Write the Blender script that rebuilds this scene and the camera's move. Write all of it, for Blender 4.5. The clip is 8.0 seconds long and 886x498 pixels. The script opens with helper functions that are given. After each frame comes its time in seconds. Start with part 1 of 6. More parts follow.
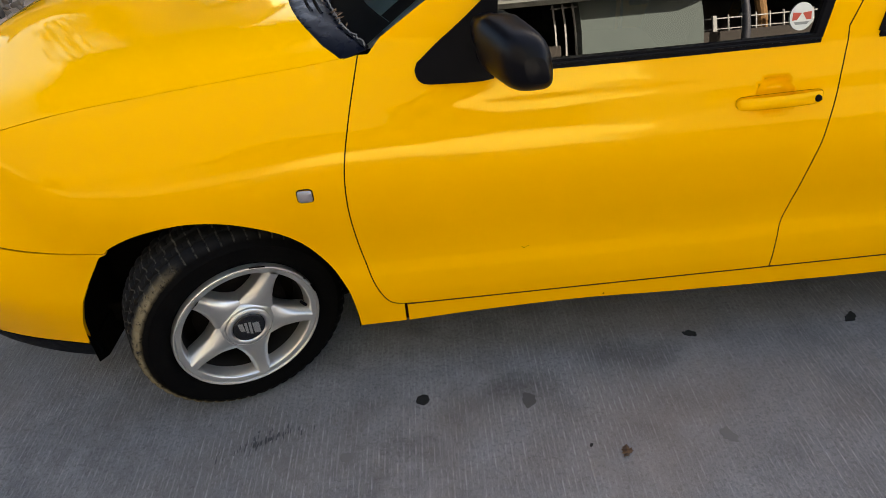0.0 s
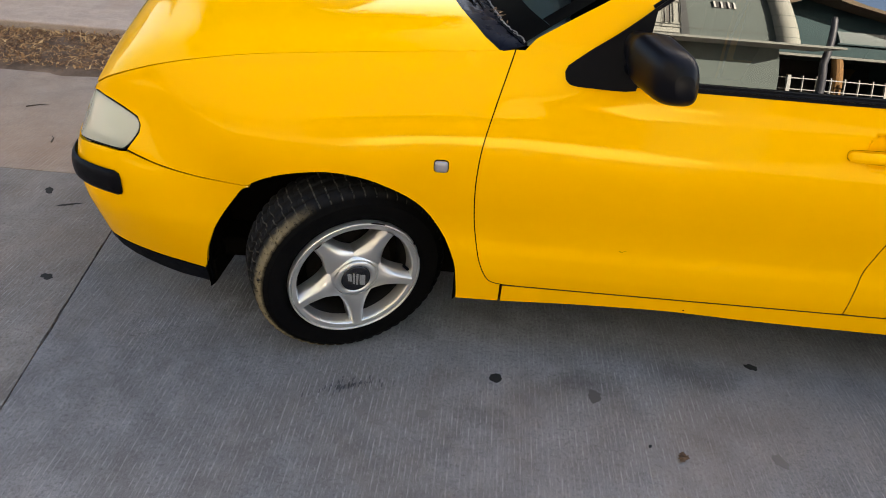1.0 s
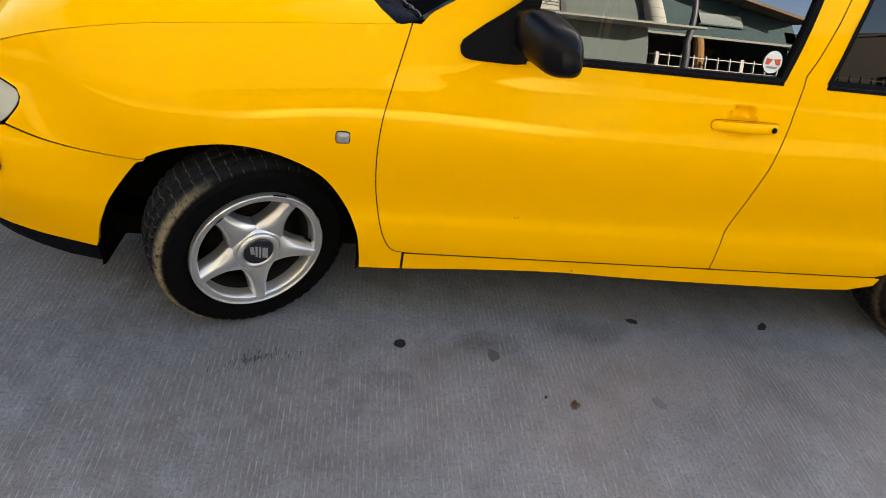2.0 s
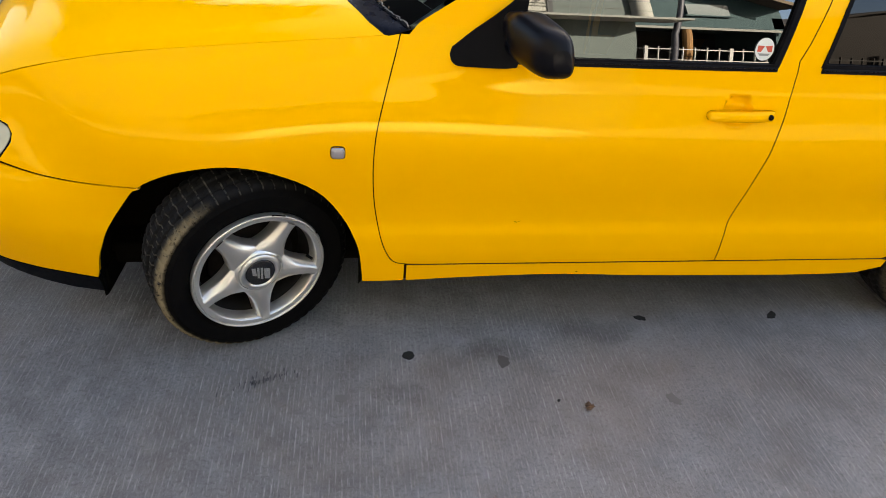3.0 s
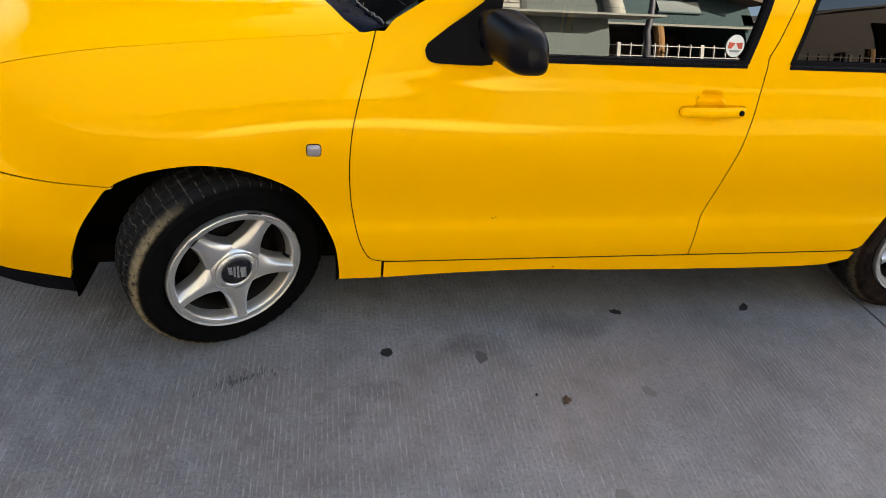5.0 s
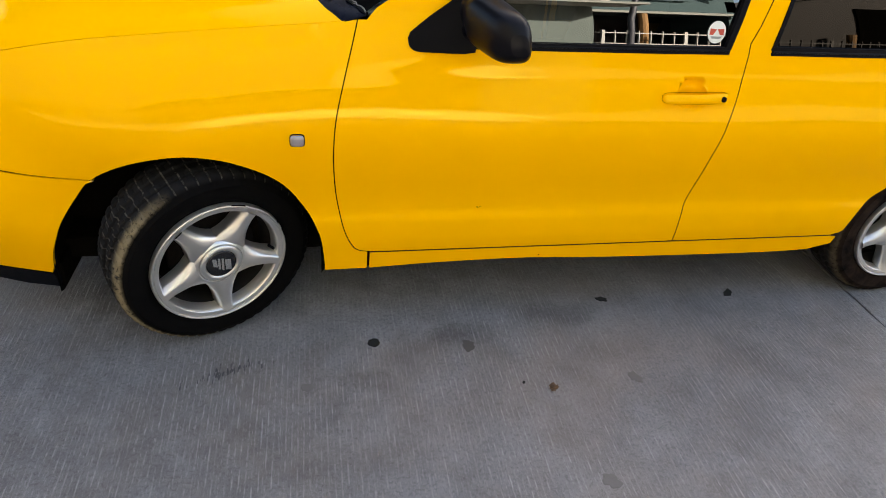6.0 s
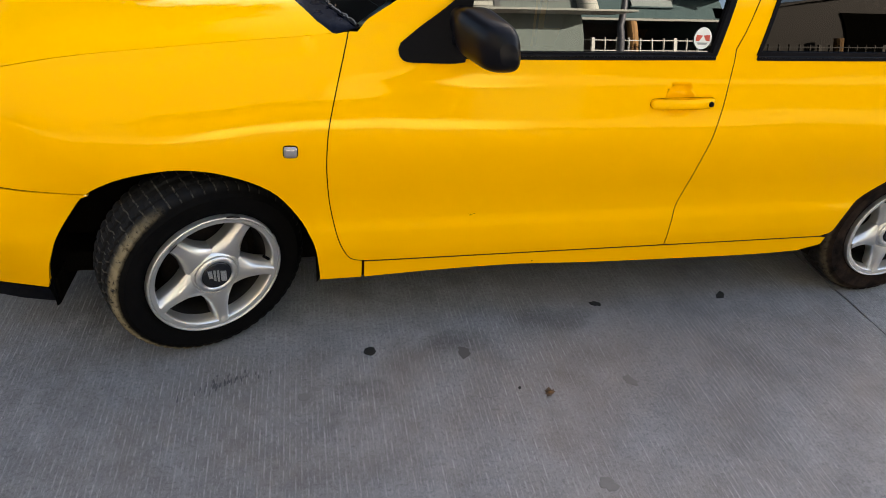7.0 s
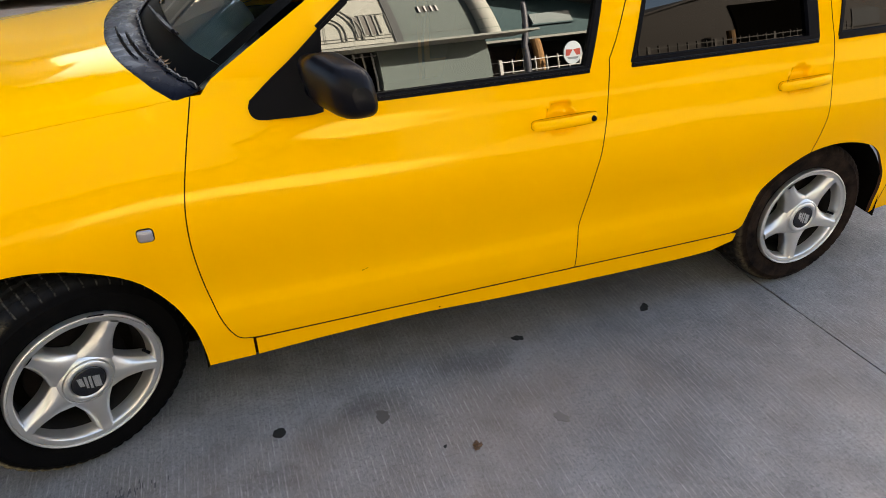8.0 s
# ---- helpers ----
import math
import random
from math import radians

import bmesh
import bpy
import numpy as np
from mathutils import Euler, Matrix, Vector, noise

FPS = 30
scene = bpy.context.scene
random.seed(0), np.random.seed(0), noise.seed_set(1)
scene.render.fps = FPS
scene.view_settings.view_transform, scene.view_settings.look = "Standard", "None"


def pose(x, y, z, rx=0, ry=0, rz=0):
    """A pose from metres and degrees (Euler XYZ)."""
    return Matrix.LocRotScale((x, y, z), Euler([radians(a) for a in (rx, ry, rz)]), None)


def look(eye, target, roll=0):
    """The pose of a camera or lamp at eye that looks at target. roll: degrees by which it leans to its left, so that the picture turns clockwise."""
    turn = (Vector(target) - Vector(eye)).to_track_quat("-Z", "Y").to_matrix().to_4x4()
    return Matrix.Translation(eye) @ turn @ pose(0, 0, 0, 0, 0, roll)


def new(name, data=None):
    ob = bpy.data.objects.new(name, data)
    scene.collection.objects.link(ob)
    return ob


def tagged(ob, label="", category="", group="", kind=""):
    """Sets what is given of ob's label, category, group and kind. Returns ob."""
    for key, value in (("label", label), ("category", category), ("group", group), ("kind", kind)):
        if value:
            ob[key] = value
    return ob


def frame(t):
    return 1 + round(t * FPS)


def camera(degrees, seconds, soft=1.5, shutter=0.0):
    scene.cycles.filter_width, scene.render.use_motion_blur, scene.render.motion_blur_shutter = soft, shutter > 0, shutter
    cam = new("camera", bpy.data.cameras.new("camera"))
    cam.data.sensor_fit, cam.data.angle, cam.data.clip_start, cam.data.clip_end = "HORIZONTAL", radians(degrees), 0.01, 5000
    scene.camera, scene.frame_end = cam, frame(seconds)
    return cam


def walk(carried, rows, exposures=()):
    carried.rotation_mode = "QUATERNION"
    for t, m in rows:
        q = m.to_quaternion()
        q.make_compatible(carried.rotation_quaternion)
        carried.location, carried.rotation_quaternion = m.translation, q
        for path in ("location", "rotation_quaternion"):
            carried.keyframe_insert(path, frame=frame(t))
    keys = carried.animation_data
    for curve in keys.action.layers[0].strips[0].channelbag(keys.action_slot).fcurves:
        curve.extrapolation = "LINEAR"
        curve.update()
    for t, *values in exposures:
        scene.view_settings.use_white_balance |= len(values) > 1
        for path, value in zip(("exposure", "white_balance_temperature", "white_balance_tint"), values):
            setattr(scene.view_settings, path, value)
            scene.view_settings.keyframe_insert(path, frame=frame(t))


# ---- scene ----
cam = camera(64.9, 8.0, soft=0.6)
EXPOSURE = 3.72
PATH = [
    (0, (0.521, -1.481, 1.529), (0.563, 0.165, 0.394), -5.0),
    (0.2, (0.472, -1.499, 1.541), (0.565, 0.15, 0.413), -2.5),
    (0.5, (0.406, -1.564, 1.54), (0.58, 0.071, 0.401), 2.3),
    (0.8, (0.322, -1.639, 1.515), (0.352, 0.036, 0.423), 1.9),
    (1, (0.282, -1.685, 1.516), (0.261, 0.002, 0.442), 4.6),
    (1.2, (0.252, -1.700, 1.529), (0.220, -0.010, 0.446), 4.9),
    (1.5, (0.242, -1.749, 1.509), (0.252, -0.045, 0.461), 5.4),
    (1.8, (0.222, -1.727, 1.536), (0.371, -0.058, 0.446), 8.3),
    (2, (0.238, -1.759, 1.521), (0.54, -0.11, 0.43), 8.8),
    (2.2, (0.254, -1.763, 1.508), (0.592, -0.113, 0.431), 5.8),
    (3.3, (0.236, -1.737, 1.528), (0.529, -0.078, 0.451), 5.0),
    (3.5, (0.244, -1.738, 1.531), (0.582, -0.09, 0.448), 5.6),
    (4, (0.241, -1.737, 1.524), (0.579, -0.1, 0.426), 5.4),
    (4.5, (0.237, -1.743, 1.519), (0.536, -0.096, 0.424), 4.9),
    (4.7, (0.234, -1.744, 1.523), (0.556, -0.091, 0.444), 5.2),
    (5.8, (0.241, -1.743, 1.526), (0.647, -0.127, 0.421), 5.6),
    (6, (0.24, -1.749, 1.52), (0.638, -0.126, 0.421), 5.6),
    (6.5, (0.236, -1.751, 1.524), (0.597, -0.135, 0.403), 5.5),
    (7, (0.24, -1.764, 1.529), (0.653, -0.131, 0.45), 4.8),
    (7.5, (0.254, -1.746, 1.54), (0.693, -0.124, 0.455), 4.8),
    (7.7, (0.296, -1.718, 1.526), (0.818, -0.134, 0.423), 3.8),
    (7.8, (0.334, -1.703, 1.524), (0.908, -0.13, 0.431), 3.0),
    (8, (0.435, -1.649, 1.508), (1.0, -0.012, 0.507), -1.5),
]
walk(cam, [(t, look(eye, target, roll)) for t, eye, target, roll in PATH],
     [(0.0, EXPOSURE - 0.22, 7000, 10), (0.4, EXPOSURE - 0.10, 7000, 10), (0.8, EXPOSURE, 7000, 10), (8.0, EXPOSURE, 7000, 10)])

# ---- world, sun, exposure ----
world = bpy.data.worlds.new("world")
scene.world = world
world.use_nodes = True
wn = world.node_tree.nodes
sky = wn.new("ShaderNodeTexSky")
sky.sky_type = "NISHITA"
sky.sun_disc = False
SUN_EL, SUN_AZ = radians(33), radians(42)   # sun behind the added tall house on the car's far side
sky.sun_elevation, sky.sun_rotation = SUN_EL, SUN_AZ
sky.air_density, sky.dust_density = 1.0, 3.0
wn["Background"].inputs["Strength"].default_value = 0.05
world.node_tree.links.new(sky.outputs[0], wn["Background"].inputs["Color"])
sun = new("sun", bpy.data.lights.new("sun", "SUN"))
sun.data.energy, sun.data.angle, sun.data.color = 5.0, radians(0.55), (1.0, 0.93, 0.82)
SUN_DIR = Vector((math.sin(SUN_AZ) * math.cos(SUN_EL), math.cos(SUN_AZ) * math.cos(SUN_EL), math.sin(SUN_EL)))
sun.matrix_world = look(SUN_DIR * 60, (0, 0, 0))


# ---- materials ----
class Mat:
    """A node material with short ways to add noise, ramps and bump."""

    def __init__(self, name, color=(0.5, 0.5, 0.5), rough=0.5, metal=0.0, **inputs):
        self.m = bpy.data.materials.new(name)
        self.m.use_nodes = True
        self.t = self.m.node_tree
        self.b = self.t.nodes["Principled BSDF"]
        self.set("Base Color", (*color, 1)), self.set("Roughness", rough), self.set("Metallic", metal)
        for key, value in inputs.items():
            self.set(key.replace("_", " "), value)
        self.coord = None

    def set(self, name, value):
        self.b.inputs[name].default_value = value

    def node(self, kind, **values):
        n = self.t.nodes.new(kind)
        for key, value in values.items():
            n.inputs[key.replace("_", " ")].default_value = value
        return n

    def link(self, a, b):
        self.t.links.new(a, b)

    def space(self, scale=(1, 1, 1), kind="Object", turn=(0, 0, 0)):
        if self.coord is None:
            self.coord = self.t.nodes.new("ShaderNodeTexCoord")
        n = self.node("ShaderNodeMapping")
        n.inputs["Scale"].default_value = scale
        n.inputs["Rotation"].default_value = turn
        self.link(self.coord.outputs[kind], n.inputs["Vector"])
        return n.outputs[0]

    def noise(self, scale, detail=4.0, rough=0.55, vec=None, stretch=(1, 1, 1), distortion=0.0):
        n = self.node("ShaderNodeTexNoise", Scale=scale, Detail=detail, Roughness=rough, Distortion=distortion)
        self.link(vec or self.space(stretch), n.inputs["Vector"])
        return n.outputs["Fac"]

    def ramp(self, fac, *stops):
        n = self.node("ShaderNodeValToRGB")
        e = n.color_ramp.elements
        while len(e) < len(stops):
            e.new(0.5)
        for el, (at, c) in zip(e, stops):
            el.position, el.color = at, (c, c, c, 1) if isinstance(c, (int, float)) else (*c, 1)
        self.link(fac, n.inputs["Fac"])
        return n.outputs[0]

    def mix(self, fac, a, b, how="MIX"):
        n = self.t.nodes.new("ShaderNodeMix")
        n.data_type, n.blend_type, n.clamp_factor = "RGBA", how, True
        for socket, v in ((n.inputs[0], fac), (n.inputs[6], a), (n.inputs[7], b)):
            if isinstance(v, bpy.types.NodeSocket):
                self.link(v, socket)
            elif isinstance(v, (int, float)):
                socket.default_value = v if socket == n.inputs[0] else (v, v, v, 1)
            else:
                socket.default_value = (*v, 1)
        return n.outputs[2]

    def math(self, op, a, b=0.0):
        n = self.t.nodes.new("ShaderNodeMath")
        n.operation = op
        for socket, v in ((n.inputs[0], a), (n.inputs[1], b)):
            if isinstance(v, bpy.types.NodeSocket):
                self.link(v, socket)
            else:
                socket.default_value = v
        return n.outputs[0]

    def to(self, name, out):
        self.link(out, self.b.inputs[name])
        return self

    def bump(self, height, strength=0.3, distance=0.01):
        n = self.node("ShaderNodeBump", Strength=strength, Distance=distance)
        self.link(height, n.inputs["Height"])
        if self.b.inputs["Normal"].is_linked:
            self.link(self.b.inputs["Normal"].links[0].from_socket, n.inputs["Normal"])
        self.link(n.outputs[0], self.b.inputs["Normal"])
        return self


def make_paint():
    """Yellow colour coat under a warm, slightly uneven gloss."""
    base = (0.95, 0.462, 0.0003)
    m = Mat("yellow_paint", base, 0.6, 0.0, Specular_IOR_Level=0.0)
    dust = m.ramp(m.noise(3.0, 6, 0.6), (0.5, 0.0), (0.85, 1.0))
    m.to("Base Color", m.mix(m.math("MULTIPLY", dust, 0.05), base, (0.75, 0.42, 0.03)))
    gloss = m.t.nodes.new("ShaderNodeBsdfGlossy")
    m.link(m.ramp(m.noise(9.0, 5), (0.3, 0.04), (0.75, 0.09)), gloss.inputs["Roughness"])
    m.bump(m.noise(4.0, 1), 0.05, 0.004)
    m.bump(m.noise(38.0, 2), 0.03, 0.001)
    normal = m.b.inputs["Normal"].links[0].from_socket
    m.link(normal, gloss.inputs["Normal"])
    fr = m.node("ShaderNodeFresnel", IOR=1.5)
    m.link(normal, fr.inputs["Normal"])
    m.link(m.mix(m.ramp(fr.outputs[0], (0.07, 0.0), (0.24, 1.0)), (1.0, 0.92, 0.19), (1.0, 0.96, 0.66)), gloss.inputs["Color"])
    mixer = m.t.nodes.new("ShaderNodeMixShader")
    for out, k in ((fr.outputs[0], 0), (m.b.outputs[0], 1), (gloss.outputs[0], 2)):
        m.link(out, mixer.inputs[k])
    m.link(mixer.outputs[0], m.t.nodes["Material Output"].inputs["Surface"])
    return m.m


def make_plastic(name, color, rough, dusty=0.25):
    m = Mat(name, color, rough)
    m.set("Specular IOR Level", 0.05)
    d = m.ramp(m.noise(14.0, 6, 0.65), (0.4, 0.0), (0.8, 1.0))
    m.to("Base Color", m.mix(m.math("MULTIPLY", d, dusty), color, (0.013, 0.013, 0.014)))
    m.to("Roughness", m.ramp(m.noise(40.0, 3), (0.3, rough - 0.06), (0.7, rough + 0.1)))
    m.bump(m.noise(900.0, 2), 0.15, 0.0006)
    return m.m


def make_rubber(mud):
    """Tyre rubber, dusty on the tread; mud is how much dried mud clings to the shoulder."""
    m = Mat("tyre_rubber", (0.003, 0.003, 0.0033), 0.75)
    m.set("Specular IOR Level", 0.02)
    sep = m.t.nodes.new("ShaderNodeSeparateXYZ")
    m.link(m.space(), sep.inputs[0])
    rad = m.math("SQRT", m.math("ADD", m.math("POWER", sep.outputs[0], 2.0), m.math("POWER", sep.outputs[2], 2.0)))
    rad = m.math("ADD", m.math("DIVIDE", m.math("SUBTRACT", rad, 0.1985), 1.14), 0.1985)
    tread = m.ramp(rad, (0.262, 0.0), (0.275, 1.0))
    dust = m.ramp(m.noise(17.0, 7, 0.65), (0.30, 0.0), (0.75, 1.0))
    c = m.mix(m.math("MULTIPLY", dust, 0.45 if mud > 0.5 else 0.6), (0.003, 0.003, 0.0033), (0.007, 0.0065, 0.006) if mud > 0.5 else (0.055, 0.036, 0.027))
    c = m.mix(m.math("MULTIPLY", tread, m.ramp(dust, (0.0, 0.45), (1.0, 1.0))), c, (0.019, 0.019, 0.020))
    turn = m.math("FRACT", m.math("MULTIPLY", m.math("ARCTAN2", sep.outputs[2], sep.outputs[0]), 54 / (2 * math.pi)))
    sipe = m.ramp(m.math("ABSOLUTE", m.math("SUBTRACT", turn, 0.5)), (0.40, 0.0), (0.47, 1.0))
    edge = m.math("MULTIPLY", m.ramp(rad, (0.262, 0.0), (0.266, 1.0)), m.ramp(m.noise(60.0, 4, 0.7), (0.40, 0.0), (0.62, 1.0)))
    c = m.mix(m.math("MULTIPLY", m.math("MULTIPLY", sipe, edge), 0.8 * mud), c, (0.10, 0.092, 0.082))
    band = m.math("MULTIPLY", m.ramp(rad, (0.2600, 0.0), (0.2655, 1.0)), m.ramp(rad, (0.2725, 1.0), (0.2770, 0.0)))
    out = m.ramp(m.math("MULTIPLY", sep.outputs[1], -5.0), (0.185, 0.0), (0.245, 1.0))
    lean = m.math("ADD", m.math("MULTIPLY", sep.outputs[0], -1.5), m.math("MULTIPLY", sep.outputs[2], -0.75))
    front = m.ramp(lean, (0.10, 0.0), (0.30, 1.0))
    clump = m.math("MULTIPLY", m.ramp(m.noise(46.0, 9, 0.75), (0.36, 0.0), (0.46, 1.0)), m.ramp(m.noise(120.0, 6, 0.75), (0.36, 0.0), (0.44, 1.0)))
    f = m.math("MULTIPLY", m.math("MULTIPLY", band, out), m.math("MULTIPLY", clump, front))
    m.to("Base Color", m.mix(m.math("MULTIPLY", f, mud), c, (0.195, 0.158, 0.098)))
    m.bump(m.noise(160.0, 5), 0.4, 0.002)
    m.bump(f, 0.6, 0.003)
    return m.m


def make_alloy():
    base = (0.70, 0.69, 0.67)
    m = Mat("alloy", base, 0.30, 0.92, Coat_Weight=0.3, Coat_Roughness=0.12)
    g = m.ramp(m.noise(30.0, 8, 0.75), (0.62, 0.0), (0.74, 1.0))
    m.to("Base Color", m.mix(m.math("MULTIPLY", g, 0.22), base, (0.20, 0.18, 0.15)))
    m.to("Roughness", m.ramp(m.noise(18.0, 3), (0.3, 0.33), (0.75, 0.43)))
    m.bump(m.noise(300.0, 3), 0.05, 0.0005)
    return m.m


def make_concrete(name, lines, base=(0.246, 0.247, 0.258), dark=(0.096, 0.096, 0.100)):
    m = Mat(name, base, 0.92)
    m.set("Specular IOR Level", 0.25)
    big = m.ramp(m.noise(0.9, 6, 0.6), (0.34, 0.0), (0.68, 1.0))
    mid = m.ramp(m.noise(5.0, 8, 0.7), (0.38, 0.0), (0.66, 1.0))
    fine = m.noise(95.0, 5, 0.75)
    grit = m.noise(330.0, 3, 0.7)
    c = m.mix(m.math("MULTIPLY", big, 0.50), base, dark)
    c = m.mix(m.math("MULTIPLY", mid, 0.60), c, tuple(v * 0.8 for v in dark))
    blot = m.ramp(m.noise(2.6, 5, 0.6), (0.58, 0.0), (0.74, 1.0))
    c = m.mix(m.math("MULTIPLY", blot, 0.36), c, tuple(v * 0.55 for v in dark))
    c = m.mix(m.math("MULTIPLY", m.ramp(fine, (0.48, 0.0), (0.64, 1.0)), 0.55), c, tuple(v * 0.55 for v in dark))
    c = m.mix(m.math("MULTIPLY", m.ramp(grit, (0.52, 0.0), (0.70, 1.0)), 0.40), c, tuple(min(1, v * 1.8) for v in base))
    warm = m.ramp(m.noise(1.3, 4, 0.6), (0.46, 0.0), (0.66, 1.0))
    c = m.mix(m.math("MULTIPLY", warm, 0.35), c, (base[0] * 0.92, base[1] * 0.78, base[2] * 0.66))
    if lines:
        at = m.t.nodes.new("ShaderNodeSeparateXYZ")
        m.link(m.space(), at.inputs[0])
        edge = m.noise(9.0, 6, 0.7)
        # slab stains, plus a painted dark patch for the shade beneath the nose
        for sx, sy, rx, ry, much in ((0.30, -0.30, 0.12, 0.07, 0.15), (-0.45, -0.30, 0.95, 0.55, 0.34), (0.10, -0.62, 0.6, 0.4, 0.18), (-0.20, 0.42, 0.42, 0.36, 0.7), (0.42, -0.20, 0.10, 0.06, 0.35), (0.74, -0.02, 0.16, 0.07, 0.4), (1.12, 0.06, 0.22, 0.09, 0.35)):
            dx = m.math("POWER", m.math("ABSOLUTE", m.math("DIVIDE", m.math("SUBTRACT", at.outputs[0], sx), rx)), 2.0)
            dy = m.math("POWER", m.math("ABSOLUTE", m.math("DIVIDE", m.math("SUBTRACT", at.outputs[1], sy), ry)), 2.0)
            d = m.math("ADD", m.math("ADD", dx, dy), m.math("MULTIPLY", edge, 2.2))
            stain_shade = m.ramp(m.math("MULTIPLY", d, 0.4), (0.40, 1.0), (0.80, 0.0))
            c = m.mix(m.math("MULTIPLY", stain_shade, much), c, tuple(v * 0.25 for v in dark))
        wob = m.noise(5.0, 2, 0.5, stretch=(1, 0.15, 1))
        sep = m.t.nodes.new("ShaderNodeSeparateXYZ")
        m.link(m.space(turn=(0, 0, radians(1.5))), sep.inputs[0])
        x = m.math("ADD", sep.outputs[0], m.math("MULTIPLY", wob, 0.012))
        f = None
        for per, width, lo in ((61.0, 0.44, 0.46), (113.0, 0.42, 0.52)):
            saw = m.math("FRACT", m.math("MULTIPLY", x, per))
            ln = m.ramp(m.math("ABSOLUTE", m.math("SUBTRACT", saw, 0.5)), (width - 0.14, 0.0), (width + 0.04, 1.0))
            broken = m.ramp(m.noise(per * 0.9, 6, 0.75, stretch=(1.2, 0.36, 1)), (lo, 0.0), (lo + 0.16, 1.0))
            g = m.math("MULTIPLY", ln, broken)
            f = g if f is None else m.math("MAXIMUM", f, g)
        patch = m.ramp(m.noise(1.7, 4), (0.32, 0.25), (0.60, 1.0))
        f = m.math("MULTIPLY", f, patch)
        c = m.mix(m.math("MULTIPLY", f, 0.42), c, (0.47, 0.465, 0.47))
        groove = m.ramp(m.math("FRACT", m.math("MULTIPLY", x, 48.0)), (0.0, 0.0), (0.25, 1.0), (0.6, 0.2))
        m.bump(f, 0.5, 0.003)
        m.bump(groove, 0.18, 0.003)
    m.to("Base Color", c)
    m.bump(fine, 0.5, 0.004)
    m.bump(grit, 0.3, 0.0015)
    m.bump(mid, 0.15, 0.01)
    return m.m


def make_dirt():
    m = Mat("soil", (0.13, 0.10, 0.075), 1.0)
    n = m.noise(6.0, 8, 0.7)
    c = m.mix(m.ramp(n, (0.35, 0.0), (0.65, 1.0)), (0.075, 0.048, 0.032), (0.20, 0.13, 0.085))
    m.to("Base Color", c)
    m.bump(m.noise(40.0, 6, 0.7), 0.8, 0.02)
    return m.m


def make_wall(name, color, rough=0.85):
    m = Mat(name, color, rough)
    d = m.ramp(m.noise(0.9, 7, 0.65), (0.35, 0.0), (0.75, 1.0))
    m.to("Base Color", m.mix(m.math("MULTIPLY", d, 0.35), color, tuple(v * 0.65 for v in color)))
    m.bump(m.noise(60.0, 4), 0.25, 0.01)
    return m.m


def make_glass(name, ior, tint, rough=0.0):
    """A thin pane: it lets the tinted view through and mirrors by Fresnel."""
    m = Mat(name)
    t = m.t
    t.nodes.remove(m.b)
    clear, gloss = t.nodes.new("ShaderNodeBsdfTransparent"), t.nodes.new("ShaderNodeBsdfGlossy")
    clear.inputs["Color"].default_value = (*tint, 1)
    gloss.inputs["Roughness"].default_value = rough
    fr = m.node("ShaderNodeFresnel", IOR=ior)
    mixer = t.nodes.new("ShaderNodeMixShader")
    for a, c in ((fr.outputs[0], 0), (clear.outputs[0], 1), (gloss.outputs[0], 2)):
        m.link(a, mixer.inputs[c])
    m.link(mixer.outputs[0], t.nodes["Material Output"].inputs["Surface"])
    return m.m


def make_random(name, low, high, rough=0.9):
    m = Mat(name, low, rough)
    info = m.t.nodes.new("ShaderNodeNewGeometry")
    m.to("Base Color", m.mix(info.outputs["Random Per Island"], low, high))
    return m.m


PAINT = make_paint()
BLACK = make_plastic("black_plastic", (0.003, 0.003, 0.0045), 0.36, 0.08)
TRIM = make_plastic("black_trim", (0.004, 0.004, 0.006), 0.40, 0.12)
UNDER = make_plastic("underseal", (0.006, 0.0045, 0.003), 0.95, 0.1)
COWLMAT = None
# near-black for the gaps' painted shade, thin seals and scratches
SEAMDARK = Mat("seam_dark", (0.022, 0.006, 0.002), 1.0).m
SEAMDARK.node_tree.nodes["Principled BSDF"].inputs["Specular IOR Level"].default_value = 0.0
RUBBER = make_rubber(1.0)
RUBBER_CLEAN = make_rubber(0.25)
# dark brown on the panel rims: the gaps' shade put into colour
RIMSHADE = Mat("shaded_rim", (0.060, 0.018, 0.002), 0.9).m
ALLOY = make_alloy()
# brake dust and the deep barrel's shade in one near-black colour
ALLOY_DIRT_SHADE = Mat("dirty_shaded_alloy", (0.018, 0.016, 0.015), 0.6, 0.2, Specular_IOR_Level=0.1).m
STEEL = Mat("brake_steel", (0.008, 0.006, 0.005), 0.9, 0.0, Specular_IOR_Level=0.05).m
EMBLEM_DARK = Mat("emblem_black", (0.01, 0.01, 0.012), 0.25).m
EMBLEM_LIGHT = Mat("emblem_silver", (0.75, 0.75, 0.73), 0.25, 0.9).m
GLASS = make_glass("window_glass", 2.8, (0.05, 0.06, 0.06))
GLASS_DARK = make_glass("tinted_glass", 1.65, (0.03, 0.03, 0.032))
SCREEN = make_glass("windscreen_glass", 1.7, (0.72, 0.80, 0.78))
LENS = Mat("clouded_lens", (0.74, 0.74, 0.62), 0.25, 0.0, IOR=1.08, Transmission_Weight=0.5, Coat_Weight=0.8, Coat_Roughness=0.08).m
CHROME = Mat("reflector", (0.75, 0.74, 0.70), 0.3, 0.9).m
MIRROR = Mat("mirror_glass", (0.8, 0.8, 0.8), 0.02, 1.0).m
CLOTH = make_plastic("dark_cloth", (0.03, 0.03, 0.033), 0.9)
INDICATOR = Mat("smoked_lens", (0.30, 0.28, 0.30), 0.18, 0.3, Coat_Weight=1.0).m
